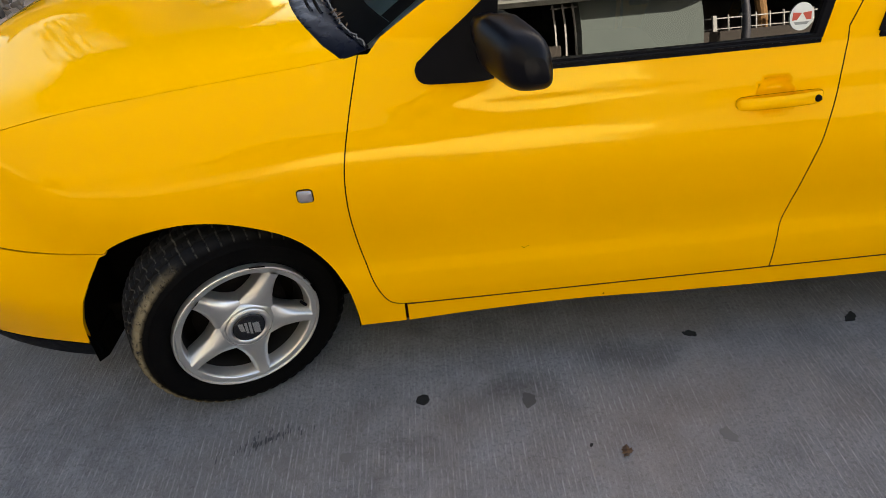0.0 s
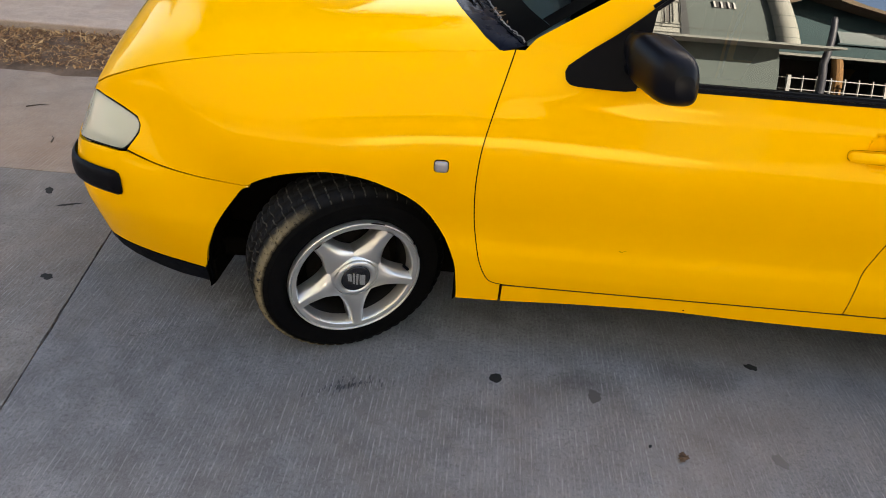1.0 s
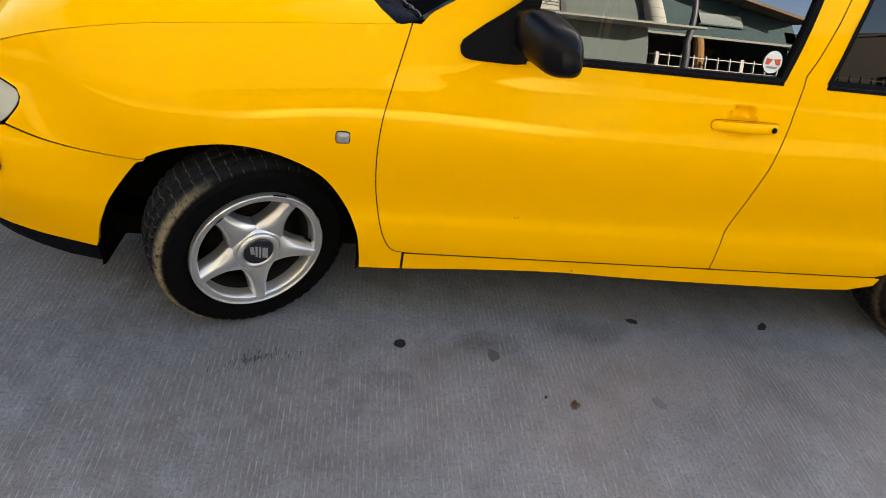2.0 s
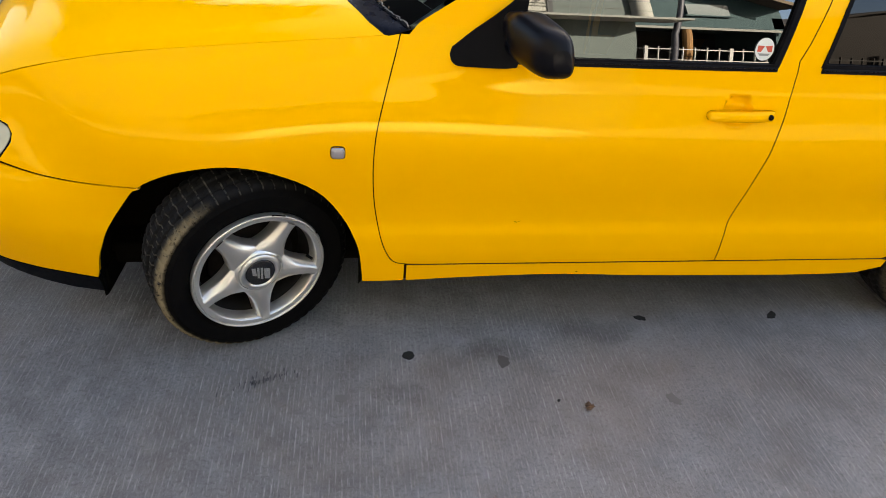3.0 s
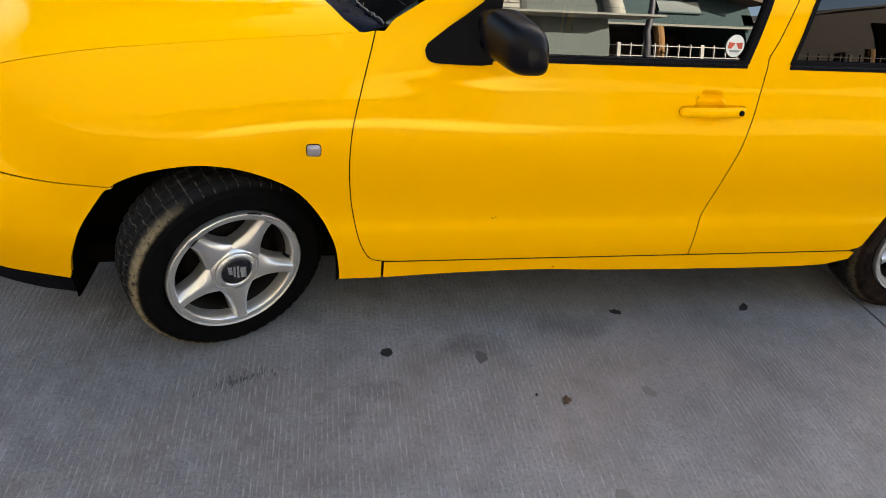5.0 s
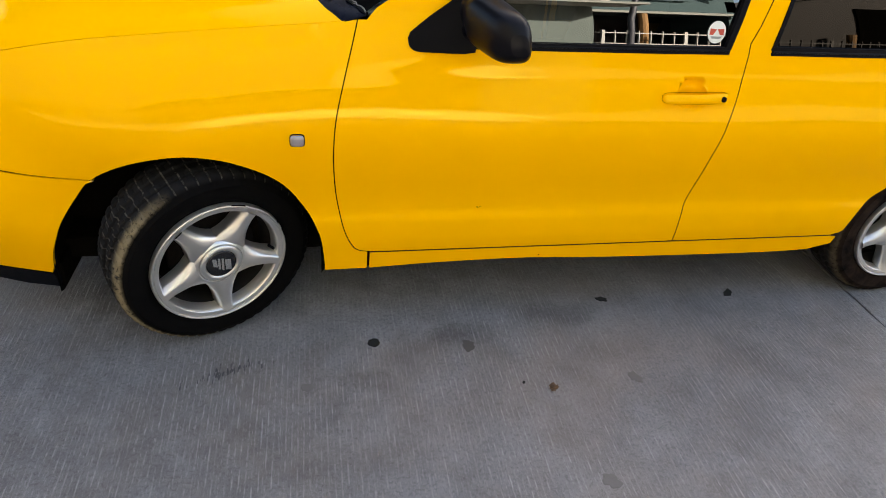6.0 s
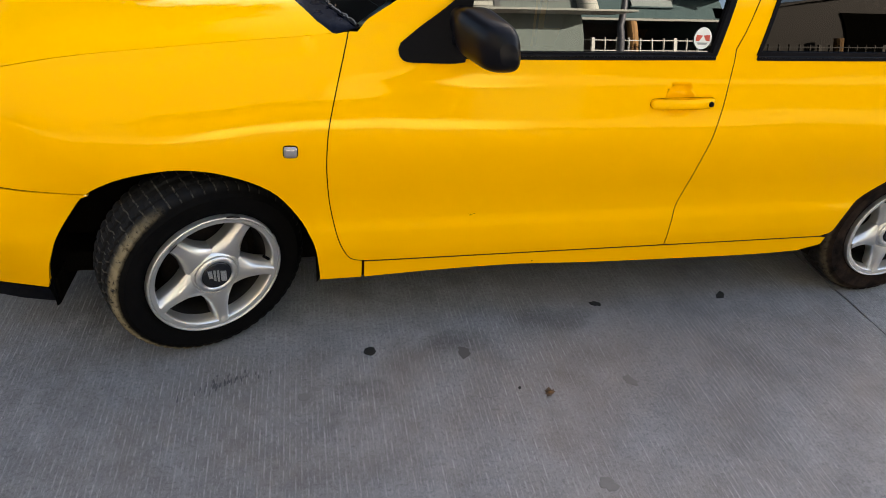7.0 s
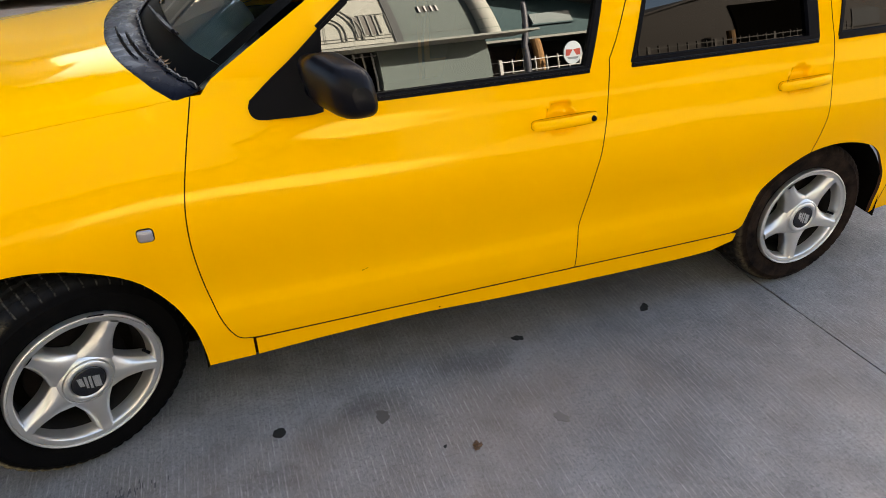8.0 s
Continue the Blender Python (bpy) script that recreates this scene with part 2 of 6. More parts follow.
TAILRED = Mat("tail_red", (0.35, 0.01, 0.01), 0.15).m
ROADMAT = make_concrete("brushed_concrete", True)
WARMROAD = make_concrete("warm_concrete", True, (0.262, 0.240, 0.222), (0.105, 0.094, 0.086))
GUTTERMAT = make_concrete("gutter_concrete", True, (0.37, 0.290, 0.232), (0.19, 0.143, 0.110))
WALKMAT = make_concrete("pavement_concrete", False, (0.54, 0.425, 0.345), (0.40, 0.305, 0.24))
# unseen south street: extra pale in place of stronger sunlight
NEARWALK = make_concrete("street_concrete", False, (0.60, 0.57, 0.52), (0.50, 0.47, 0.42))
# dim copy, in place of shade, where the reflected streak ends
DIMROAD = make_concrete("dimmed_concrete", False, (0.18, 0.17, 0.158), (0.12, 0.113, 0.105))
SUNLITROAD = make_concrete("sunlit_concrete", False, (0.56, 0.53, 0.49), (0.46, 0.43, 0.39))
JOINTMAT = Mat("joint_filler", (0.03, 0.026, 0.023), 1.0).m
DIRT = make_dirt()


# ---- helpers for shapes ----
def spline(points, n=8, closed=False):
    """A smooth line through 2D or 3D points."""
    p = np.array(points, float)
    out = []
    last = len(p) if closed else len(p) - 1
    for i in range(last):
        a, b, c, d = (p[(i - 1) % len(p)], p[i], p[(i + 1) % len(p)], p[(i + 2) % len(p)]) if closed else (p[max(i - 1, 0)], p[i], p[i + 1], p[min(i + 2, len(p) - 1)])
        for k in range(n):
            t = k / n
            out.append(0.5 * (2 * b + (c - a) * t + (2 * a - 5 * b + 4 * c - d) * t * t + (3 * b - a - 3 * c + d) * t ** 3))
    if not closed:
        out.append(p[-1])
    return np.array(out)


class Curve1:
    """A smooth function through points (monotone where they are)."""

    def __init__(self, *points):
        self.x, self.y = np.array(points, float).T
        h, d = np.diff(self.x), np.diff(self.y) / np.diff(self.x)
        m = np.r_[d[0], [0 if a * b <= 0 else 2 * a * b / (a + b) for a, b in zip(d[:-1], d[1:])], d[-1]]
        self.h, self.m = h, m

    def __call__(self, x):
        x = float(x)
        if x <= self.x[0]:
            return float(self.y[0] + self.m[0] * (x - self.x[0]))
        if x >= self.x[-1]:
            return float(self.y[-1] + self.m[-1] * (x - self.x[-1]))
        i = int(np.searchsorted(self.x, x) - 1)
        h = self.h[i]
        t = (x - self.x[i]) / h
        return float((2 * t ** 3 - 3 * t * t + 1) * self.y[i] + (t ** 3 - 2 * t * t + t) * h * self.m[i]
                     + (3 * t * t - 2 * t ** 3) * self.y[i + 1] + (t ** 3 - t * t) * h * self.m[i + 1])


def step01(x, a, b):
    t = min(max((x - a) / (b - a), 0.0), 1.0)
    return t * t * (3 - 2 * t)


def mesh_of(name, verts, faces, mats, smooth=False):
    me = bpy.data.meshes.new(name)
    me.from_pydata([tuple(v) for v in verts], [], [tuple(f) for f in faces])
    for m in mats if isinstance(mats, (list, tuple)) else [mats]:
        me.materials.append(m)
    if smooth:
        me.polygons.foreach_set("use_smooth", [True] * len(me.polygons))
    me.update()
    return me


def child(ob, parent):
    ob.parent = parent
    ob.matrix_parent_inverse = parent.matrix_world.inverted() if parent.parent is None and not parent.data else Matrix.Identity(4)
    return ob


def part(name, data, material, parent, label="", smooth=None):
    """Links a bmesh or a mesh as one object under a thing or a part."""
    if isinstance(data, bmesh.types.BMesh):
        me = bpy.data.meshes.new(name)
        bmesh.ops.recalc_face_normals(data, faces=data.faces)
        data.to_mesh(me)
        data.free()
        if material:
            me.materials.append(material)
    else:
        me = data
        if material and not me.materials:
            me.materials.append(material)
    if smooth:
        me.polygons.foreach_set("use_smooth", [True] * len(me.polygons))
        me.set_sharp_from_angle(angle=radians(smooth))
    ob = new(name, me)
    if parent is not None:
        child(ob, parent)
    return tagged(ob, label)


def box_bm(bm, lo, hi, bevel=0.0):
    lo, hi = Vector(lo), Vector(hi)
    r = bmesh.ops.create_cube(bm, size=1.0, matrix=Matrix.Translation((lo + hi) / 2) @ Matrix.Diagonal((*(hi - lo), 1)))
    if bevel:
        edges = list({e for v in r["verts"] for e in v.link_edges})
        bmesh.ops.bevel(bm, geom=edges, offset=bevel, segments=2, affect="EDGES", profile=0.5)
    return bm


def box(lo, hi, bevel=0.0):
    return box_bm(bmesh.new(), lo, hi, bevel)


def tube(points, radius, sides=10, taper=None, caps=True):
    """A round bar along a line; taper: a list of radii."""
    bm = bmesh.new()
    pts = [Vector(p) for p in points]
    rings = []
    for i, p in enumerate(pts):
        d = (pts[min(i + 1, len(pts) - 1)] - pts[max(i - 1, 0)]).normalized()
        q = d.to_track_quat("Z", "Y")
        r = taper[i] if taper else radius
        rings.append([bm.verts.new(p + q @ Vector((r * math.cos(a), r * math.sin(a), 0))) for a in np.linspace(0, 2 * math.pi, sides, endpoint=False)])
    for a, b in zip(rings[:-1], rings[1:]):
        for k in range(sides):
            bm.faces.new((a[k], a[(k + 1) % sides], b[(k + 1) % sides], b[k]))
    if caps:
        bm.faces.new(rings[0]), bm.faces.new(rings[-1])
    return bm


def lathe(profile, segs=96, dent=None):
    """Turns (radius, y) points round the y axis."""
    verts, faces, n = [], [], len(profile)
    for i in range(segs):
        a = 2 * math.pi * i / segs
        for j, (r, y) in enumerate(profile):
            rr = r - (dent(i, j) if dent else 0)
            verts.append((rr * math.cos(a), y, rr * math.sin(a)))
    for i in range(segs):
        for j in range(n - 1):
            k = (i + 1) % segs
            faces.append((i * n + j, i * n + j + 1, k * n + j + 1, k * n + j))
    return verts, faces


def inset_poly(poly, d):
    """Moves the outline inward by d."""
    p = np.array(poly, float)
    if 0.5 * np.sum(p[:, 0] * np.roll(p[:, 1], -1) - p[:, 1] * np.roll(p[:, 0], -1)) < 0:
        p = p[::-1]
    out = []
    for i in range(len(p)):
        a, b, c = p[i - 1], p[i], p[(i + 1) % len(p)]
        e, f = (b - a) / max(np.linalg.norm(b - a), 1e-9), (c - b) / max(np.linalg.norm(c - b), 1e-9)
        ne, nf = np.array((-e[1], e[0])), np.array((-f[1], f[0]))
        m = ne + nf
        m = m / max(np.linalg.norm(m), 1e-6)
        out.append(b + m * d / max(m @ ne, 0.35))
    return np.array(out)


def clean_poly(poly, gap=0.0015):
    out = []
    for q in poly:
        q = np.array(q, float)
        if not out or np.linalg.norm(q - out[-1]) > gap:
            out.append(q)
    if np.linalg.norm(out[0] - out[-1]) < gap:
        out.pop()
    return np.array(out)


def within(q, poly):
    """Whether a 2D point lies inside an outline."""
    x, y = q
    odd = False
    for (x0, y0), (x1, y1) in zip(poly, np.roll(poly, -1, 0)):
        if (y0 > y) != (y1 > y) and x < (x1 - x0) * (y - y0) / (y1 - y0) + x0:
            odd = not odd
    return odd


def panel_mesh(name, polys, place, material, inset=0.0016, step=0.03, rim=0.012, flip=False, holes=(), edge_mat=None):
    """Sheet panels: each outline is cut into a fine grid, laid on the surface place(u, v) and given its true normals and a turned-in rim."""
    verts, faces, loops, rims = [], [], [], []
    for poly in polys:
        p = inset_poly(clean_poly(poly), inset)
        bm = bmesh.new()
        bm.faces.new([bm.verts.new((u, v, 0)) for u, v in p])
        lo, hi = p.min(0), p.max(0)
        for axis in (0, 1):
            n = max(1, int(math.ceil((hi[axis] - lo[axis]) / step)))
            no = (1, 0, 0) if axis == 0 else (0, 1, 0)
            for k in range(1, n):
                c = lo[axis] + (hi[axis] - lo[axis]) * k / n
                bmesh.ops.bisect_plane(bm, geom=bm.verts[:] + bm.edges[:] + bm.faces[:], dist=1e-5, plane_co=Vector(no) * c, plane_no=no)
        for hole in holes:
            hole = np.array(hole, float)
            for a, b in zip(hole, np.roll(hole, -1, 0)):
                no = Vector((b[1] - a[1], a[0] - b[0], 0)).normalized()
                bmesh.ops.bisect_plane(bm, geom=bm.verts[:] + bm.edges[:] + bm.faces[:], dist=1e-5, plane_co=(a[0], a[1], 0), plane_no=no)
            gone = [f for f in bm.faces if within(f.calc_center_median().xy, hole)]
            bmesh.ops.delete(bm, geom=gone, context="FACES")
        bm.verts.ensure_lookup_table()
        bm.verts.index_update()
        base = len(verts)
        pos, nor, e = [], [], 0.002
        for v in bm.verts:
            u, w = v.co.x, v.co.y
            q = Vector(place(u, w))
            n = (Vector(place(u + e, w)) - Vector(place(u - e, w))).cross(Vector(place(u, w + e)) - Vector(place(u, w - e))).normalized()
            if flip:
                n = -n
            pos.append(q), nor.append(n)
        verts += pos
        for f in bm.faces:
            idx = [v.index for v in f.verts]
            if (f.normal.z < 0) != flip:
                idx = idx[::-1]
            faces.append([base + i for i in idx])
            loops += [nor[i] for i in idx]
        edge = [ed for ed in bm.edges if ed.is_boundary]
        inner = {}
        for ed in edge:
            for v in ed.verts:
                if v.index not in inner:
                    inner[v.index] = len(verts)
                    verts.append(pos[v.index] - nor[v.index] * rim)
        for ed in edge:
            a, b = (l.vert.index for l in (ed.link_loops[0], ed.link_loops[0].link_loop_next))
            quad = [base + b, base + a, inner[a], inner[b]]
            n = (verts[quad[1]] - verts[quad[0]]).cross(verts[quad[3]] - verts[quad[0]])
            n = n.normalized() if n.length > 1e-12 else nor[a]
            rims.append(len(faces))
            faces.append(quad)
            loops += [n] * 4
        bm.free()
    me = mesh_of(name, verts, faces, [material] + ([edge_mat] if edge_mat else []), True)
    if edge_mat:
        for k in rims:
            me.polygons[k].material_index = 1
    me.normals_split_custom_set([tuple(n) for n in loops])
    return me


def grid_mesh(name, place, us, vs, material, flip=False):
    """A smooth sheet place(u, v) over a grid."""
    verts = [place(u, v) for u in us for v in vs]
    n = len(vs)
    faces = []
    for i in range(len(us) - 1):
        for j in range(n - 1):
            f = (i * n + j, (i + 1) * n + j, (i + 1) * n + j + 1, i * n + j + 1)
            faces.append(f[::-1] if flip else f)
    return mesh_of(name, verts, faces, material, True)


def thick(ob, t, offset=-1.0):
    m = ob.modifiers.new("thickness", "SOLIDIFY")
    m.thickness, m.offset = t, offset
    return ob


# ---- the ground ----
def build_ground():
    g = part("ground", grid_mesh("ground", lambda u, v: (u, v, -0.06), [-400, -60, 60, 400], [-400, -60, 60, 400], GUTTERMAT), None, None)
    tagged(g, "pale worn concrete ground reaching the horizon", "ground", kind="structure")
    road = part("road", box((-30, -6.0, -0.055), (34, 2.28, -0.03)), JOINTMAT, None)
    tagged(road, "grey brushed concrete road of jointed slabs", "road", kind="structure")

    def slab(x0, x1, y0, y1, mat, lean0=0.0, lean1=0.0):
        bm = bmesh.new()
        g = 0.0022
        n = 70 if -6 < x0 < 3 or -6 < x1 < 3 else 1

        def edge(x, lean, sgn, seed):
            """One ragged long edge, worn back from the joint here and there."""
            out = []
            for k in range(n + 1):
                y = y0 + g + (y1 - y0 - 2 * g) * k / n
                w = max(noise.noise(Vector((y * 9, seed, 0))), 0) * 0.006 + max(noise.noise(Vector((y * 33, seed, 4))), 0) * 0.004 if 0 < k < n else 0
                out.append((x + sgn * (g + w) - lean * y + 0.004 * noise.noise(Vector((y * 2.2, x, 1))), y))
            return out
        co = edge(x0, lean0, 1, 1.5)[::-1] + edge(x1, lean1, -1, 7.5)
        top = [bm.verts.new((x, y, 0)) for x, y in co]
        bot = [bm.verts.new((x, y, -0.03)) for x, y in co]
        f = bm.faces.new(top)
        for k in range(len(co)):
            bm.faces.new((top[k], bot[k], bot[(k + 1) % len(co)], top[(k + 1) % len(co)]))
        part("slab", bm, mat, road)

    xs = [(-24, 0), (-17.6, 0), (-11.2, 0), (-4.5, 0.05), (-0.985, 0.13), (2.34, 0.0), (5.8, 0), (9.3, 0), (15, 0), (21, 0)]
    for (a, la), (b, lb) in zip(xs[:-1], xs[1:]):
        slab(a, b, -2.45, 1.06, WARMROAD if b < 0 else ROADMAT, la, lb)
        # south slabs: sunlight and shade put into the slab colours
        slab(a, b, -5.95, -2.45, SUNLITROAD if -1 < a and b < 4 else DIMROAD)
        slab(a, b, 1.06, 2.28, GUTTERMAT)
    # far kerb and pavement beyond the car, with a strip of dry soil
    soil = part("soil_strip", grid_mesh("soil", lambda u, v: (u, 2.24 + 0.95 * v + 0.05 * noise.noise(Vector((u * 1.3, v * 2, 3))), 0.022 * math.sin(math.pi * min(v * 1.1, 1)) + 0.018 * noise.noise(Vector((u * 4, v * 5, 0))) - 0.012 * (v < 0.05)), np.linspace(-9, 9, 260), np.linspace(0, 1, 16), DIRT), None, None)
    tagged(soil, "strip of dry brown soil along the pavement", "soil", kind="structure")
    walk_ = part("pavement", box((-30, 3.06, -0.05), (34, 7.5, 0.06), 0.012), WALKMAT, None)
    tagged(walk_, "pale grey concrete pavement beyond the soil strip", "pavement", kind="structure")
    near = part("pavement", box((-1.2, -9.0, -0.05), (3.1, -5.95, 0.12), 0.015), NEARWALK, None)
    tagged(near, "concrete pavement coloured sunlit-pale before the houses", "pavement", kind="structure")
    for x0, x1 in ((-30, -1.2), (3.1, 34)):
        near = part("pavement", box((x0, -9.0, -0.05), (x1, -5.95, 0.12), 0.015), DIMROAD, None)
        tagged(near, "grey pavement before the houses, dimmed to end the reflected streak", "pavement", kind="structure")
    return road


# ---- the car's surface: x to its tail, y in from its left side, z up ----
WIDE = 1.64
PLAN = spline([(-0.95, 0.82), (-0.949, 0.62), (-0.943, 0.45), (-0.930, 0.33), (-0.903, 0.24), (-0.86, 0.182), (-0.79, 0.14), (-0.70, 0.106), (-0.60, 0.077), (-0.45, 0.043), (-0.3, 0.020), (-0.15, 0.005), (0, 0), (0.3, 0), (0.8, 0), (1.4, 0), (2.0, 0), (2.4, 0.004), (2.75, 0.018), (3.0, 0.05), (3.18, 0.12), (3.27, 0.25), (3.31, 0.45), (3.325, 0.64), (3.33, 0.82)], 14)
_arc = np.r_[0, np.cumsum(np.linalg.norm(np.diff(PLAN, axis=0), axis=1))]
_arc -= np.interp(0.0, PLAN[:, 0], _arc)
_tan = np.gradient(PLAN, _arc, axis=0)


def plan_at(u):
    x, y = np.interp(u, _arc, PLAN[:, 0]), np.interp(u, _arc, PLAN[:, 1])
    tx, ty = np.interp(u, _arc, _tan[:, 0]), np.interp(u, _arc, _tan[:, 1])
    s = math.hypot(tx, ty)
    return x, y, -ty / s, tx / s


def u_of(x):
    return float(np.interp(x, PLAN[:, 0], _arc))


FLANK = Curve1((0.15, 0.075), (0.20, 0.058), (0.24, 0.050), (0.30, 0.043), (0.36, 0.034), (0.41, 0.033), (0.46, 0.040), (0.52, 0.033), (0.60, 0.013), (0.66, 0.000), (0.72, -0.007), (0.755, -0.0052), (0.81, 0.0018), (0.84, 0.0070), (0.885, 0.0150), (0.895, 0.0160), (0.908, 0.0176), (0.93, 0.0206), (0.957, 0.0240), (1.02, 0.036))
SEAM_Z = Curve1((-0.92, 0.705), (-0.86, 0.745), (-0.80, 0.777), (-0.737, 0.807), (-0.652, 0.841), (-0.574, 0.868), (-0.47, 0.896), (-0.30, 0.928), (-0.07, 0.955), (0.17, 0.979), (0.36, 0.996), (0.40, 1.001), (0.7, 1.02))
SEAM_Y = Curve1((-0.92, 0.36), (-0.86, 0.27), (-0.80, 0.222), (-0.74, 0.188), (-0.68, 0.165), (-0.60, 0.145), (-0.47, 0.122), (-0.30, 0.107), (-0.07, 0.098), (0.17, 0.094), (0.40, 0.092), (0.7, 0.09))
NOSE = Curve1((0.15, 0.085), (0.22, 0.06), (0.28, 0.042), (0.36, 0.018), (0.42, 0.003), (0.50, 0.0), (0.56, 0.008), (0.62, 0.024), (0.68, 0.036), (0.75, 0.045), (0.87, 0.05))
BELT = 0.957


def depth_at(x, z, bowls=True):
    """How far the side lies in from the plan line."""
    zb = min(z + 0.035 * math.exp(-((x + 0.12) / 0.22) ** 2), BELT)
    y = FLANK(zb)
    lead = 1 - step01(x, -0.62, -0.30)
    nose = NOSE(z) * lead
    y = y * (1 - lead) + nose if lead > 0 else y
    if x < -0.85:
        y += 0.030 * step01(z, 0.60, 0.72) * step01(-x, 0.85, 0.94)
    if x < 0.75:
        zs = SEAM_Z(x)
        z0 = zs - 0.25
        s = max((min(z, zs + 0.02) - z0) / 0.25, 0.0)
        amp = max(SEAM_Y(x) - np.interp(x, PLAN[:, 0], PLAN[:, 1]) - FLANK(min(zs, BELT)) * (1 - lead) - NOSE(zs) * lead, 0.0) * (1 - step01(x, 0.38, 0.75))
        y += amp * s ** 3.0
    if z > BELT and x > 0.3:
        h = z - BELT
        k = min(h, 0.25)
        y += 0.13 * k + 0.45 * k * k + 0.355 * (h - k)
    y += 0.0026 * noise.noise(Vector((x * 2.6, z * 6.5, 3.7))) * (1 - step01(z, 0.84, 0.93)) * step01(z, 0.34, 0.45)
    for hx, hz in ((1.364, 0.845), (2.210, 0.850)) if bowls else ():
        r = ((x - hx) / (0.046 - 0.28 * (z - hz))) ** 4 + ((z - hz) / 0.042) ** 4
        if r < 1:
            y += 0.020 * (1 - r) ** 0.9
    return y


def side(u, z):
    x, y, nx, ny = plan_at(u)
    d = depth_at(x, z)
    return (x + nx * d, y + ny * d, z)


def skin(u, z):
    """The side without the handles' bowls."""
    x, y, nx, ny = plan_at(u)
    d = depth_at(x, z, False)
    return (x + nx * d, y + ny * d, z)


def skin_r(u, z):
    x, y, z = skin(u, z)
    return (x, WIDE - y, z)


def side_r(u, z):
    x, y, z = side(u, z)
    return (x, WIDE - y, z)


_edge = [side(u, SEAM_Z(plan_at(u)[0])) for u in np.linspace(u_of(-0.94), u_of(0.5), 90)]
HOOD_Y = Curve1(*[(p[0], p[1]) for p in _edge])
HOOD_Z = Curve1(*[(p[0], p[2]) for p in _edge])


HOOD_FRONT = Curve1((0.24, -0.868), (0.42, -0.888), (0.52, -0.900), (0.66, -0.926), (0.82, -0.945))


def hood_z(x, y):
    """The bonnet: rounded over its edge, full and steep behind its nose."""
    y = min(y, WIDE - y)
    ys, zs = HOOD_Y(x), HOOD_Z(x)
    d = max(y - ys, -0.03)
    crown = 1 - (min(max((0.82 - y) / 0.72, 0), 1.0)) ** 2
    fore = 1 - step01(x, -0.75, 0.0)
    rise = 1 - math.exp(-max(x - HOOD_FRONT(y), 0.0) / 0.09)
    return zs + rise * ((0.060 + 0.020 * fore) * (1 - math.exp(-d / 0.085)) + 0.085 * fore * step01(y, 0.22, 0.70) + 0.022 * crown)


def hood(x, y):
    return (x, y, hood_z(x, y))


# outlines in (x, z) along the flank
DOOR_FRONT = spline([(0.405, 1.003), (0.372, 0.893), (0.345, 0.78), (0.336, 0.69), (0.337, 0.60), (0.346, 0.50), (0.366, 0.40), (0.390, 0.340), (0.412, 0.316), (0.448, 0.3085)], 5)
B_LINE = spline([(1.520, 0.953), (1.515, 0.84), (1.504, 0.75), (1.491, 0.65), (1.484, 0.54), (1.472, 0.45), (1.470, 0.38), (1.472, 0.3085)], 4)
B_TOP = [(1.640, 1.375), (1.572, 1.13), (1.538, 1.031), (1.518, 0.985), (1.520, 0.953)]
ARCH_F = spline([(-0.490, 0.225), (-0.471, 0.303), (-0.442, 0.372), (-0.412, 0.435), (-0.360, 0.511), (-0.308, 0.572), (-0.221, 0.622), (-0.123, 0.650), (-0.035, 0.656), (0.068, 0.634), (0.176, 0.575), (0.247, 0.481), (0.292, 0.385), (0.305, 0.300), (0.309, 0.238)], 4)
ARCH_R = spline([(2.118, 0.232), (2.128, 0.303), (2.142, 0.372), (2.169, 0.435), (2.226, 0.492), (2.290, 0.541), (2.354, 0.576), (2.437, 0.590), (2.518, 0.585), (2.608, 0.563), (2.680, 0.529), (2.738, 0.473), (2.766, 0.40), (2.776, 0.24)], 5)
R_DOOR = spline([(2.330, 0.953), (2.339, 0.90), (2.343, 0.82), (2.350, 0.72), (2.348, 0.574)], 4)


def xz(points):
    return [(u_of(x), z) for x, z in points]


def backing(line, place, width, depth, name, parent, drop=0.0):
    """A dark strip behind a panel gap, standing in for the shade inside it."""
    verts, faces = [], []
    line = np.array(line, float)
    e = 0.003
    for i, q in enumerate(line):
        d = line[min(i + 1, len(line) - 1)] - line[max(i - 1, 0)]
        d = d / max(np.linalg.norm(d), 1e-9)
        n = (Vector(place(q[0] + e, q[1])) - Vector(place(q[0] - e, q[1]))).cross(Vector(place(q[0], q[1] + e)) - Vector(place(q[0], q[1] - e))).normalized()
        for s in (-1, 1):
            verts.append(Vector(place(q[0] - d[1] * width * s, q[1] + d[0] * width * s - drop)) - n * depth)
    for i in range(len(line) - 1):
        faces.append((2 * i, 2 * i + 1, 2 * i + 3, 2 * i + 2))
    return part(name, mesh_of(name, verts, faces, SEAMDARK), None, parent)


# ---- the car ----
car = new("car")
car.empty_display_size = 0.2
car.location = (1.22, 0.82, 0.0)
bpy.context.view_layer.update()
tagged(car, "yellow estate car with scuffed alloy wheels, parked on concrete", "car")

FRAY = Mat("frayed_edge", (0.17, 0.165, 0.165), 0.8).m
BORDER = Mat("ceramic_border", (0.002, 0.002, 0.002), 0.4, 0.0, Specular_IOR_Level=0.02).m
# paled so the dash carries part of the windscreen's sky sheen
DASH = make_wall("dash_grey", (0.42, 0.52, 0.51), 0.7)
SHELL = Mat("mirror_shell", (0.0025, 0.0025, 0.0045), 0.36, 0.0).m
SHELL.node_tree.nodes["Principled BSDF"].inputs["Specular IOR Level"].default_value = 0.14
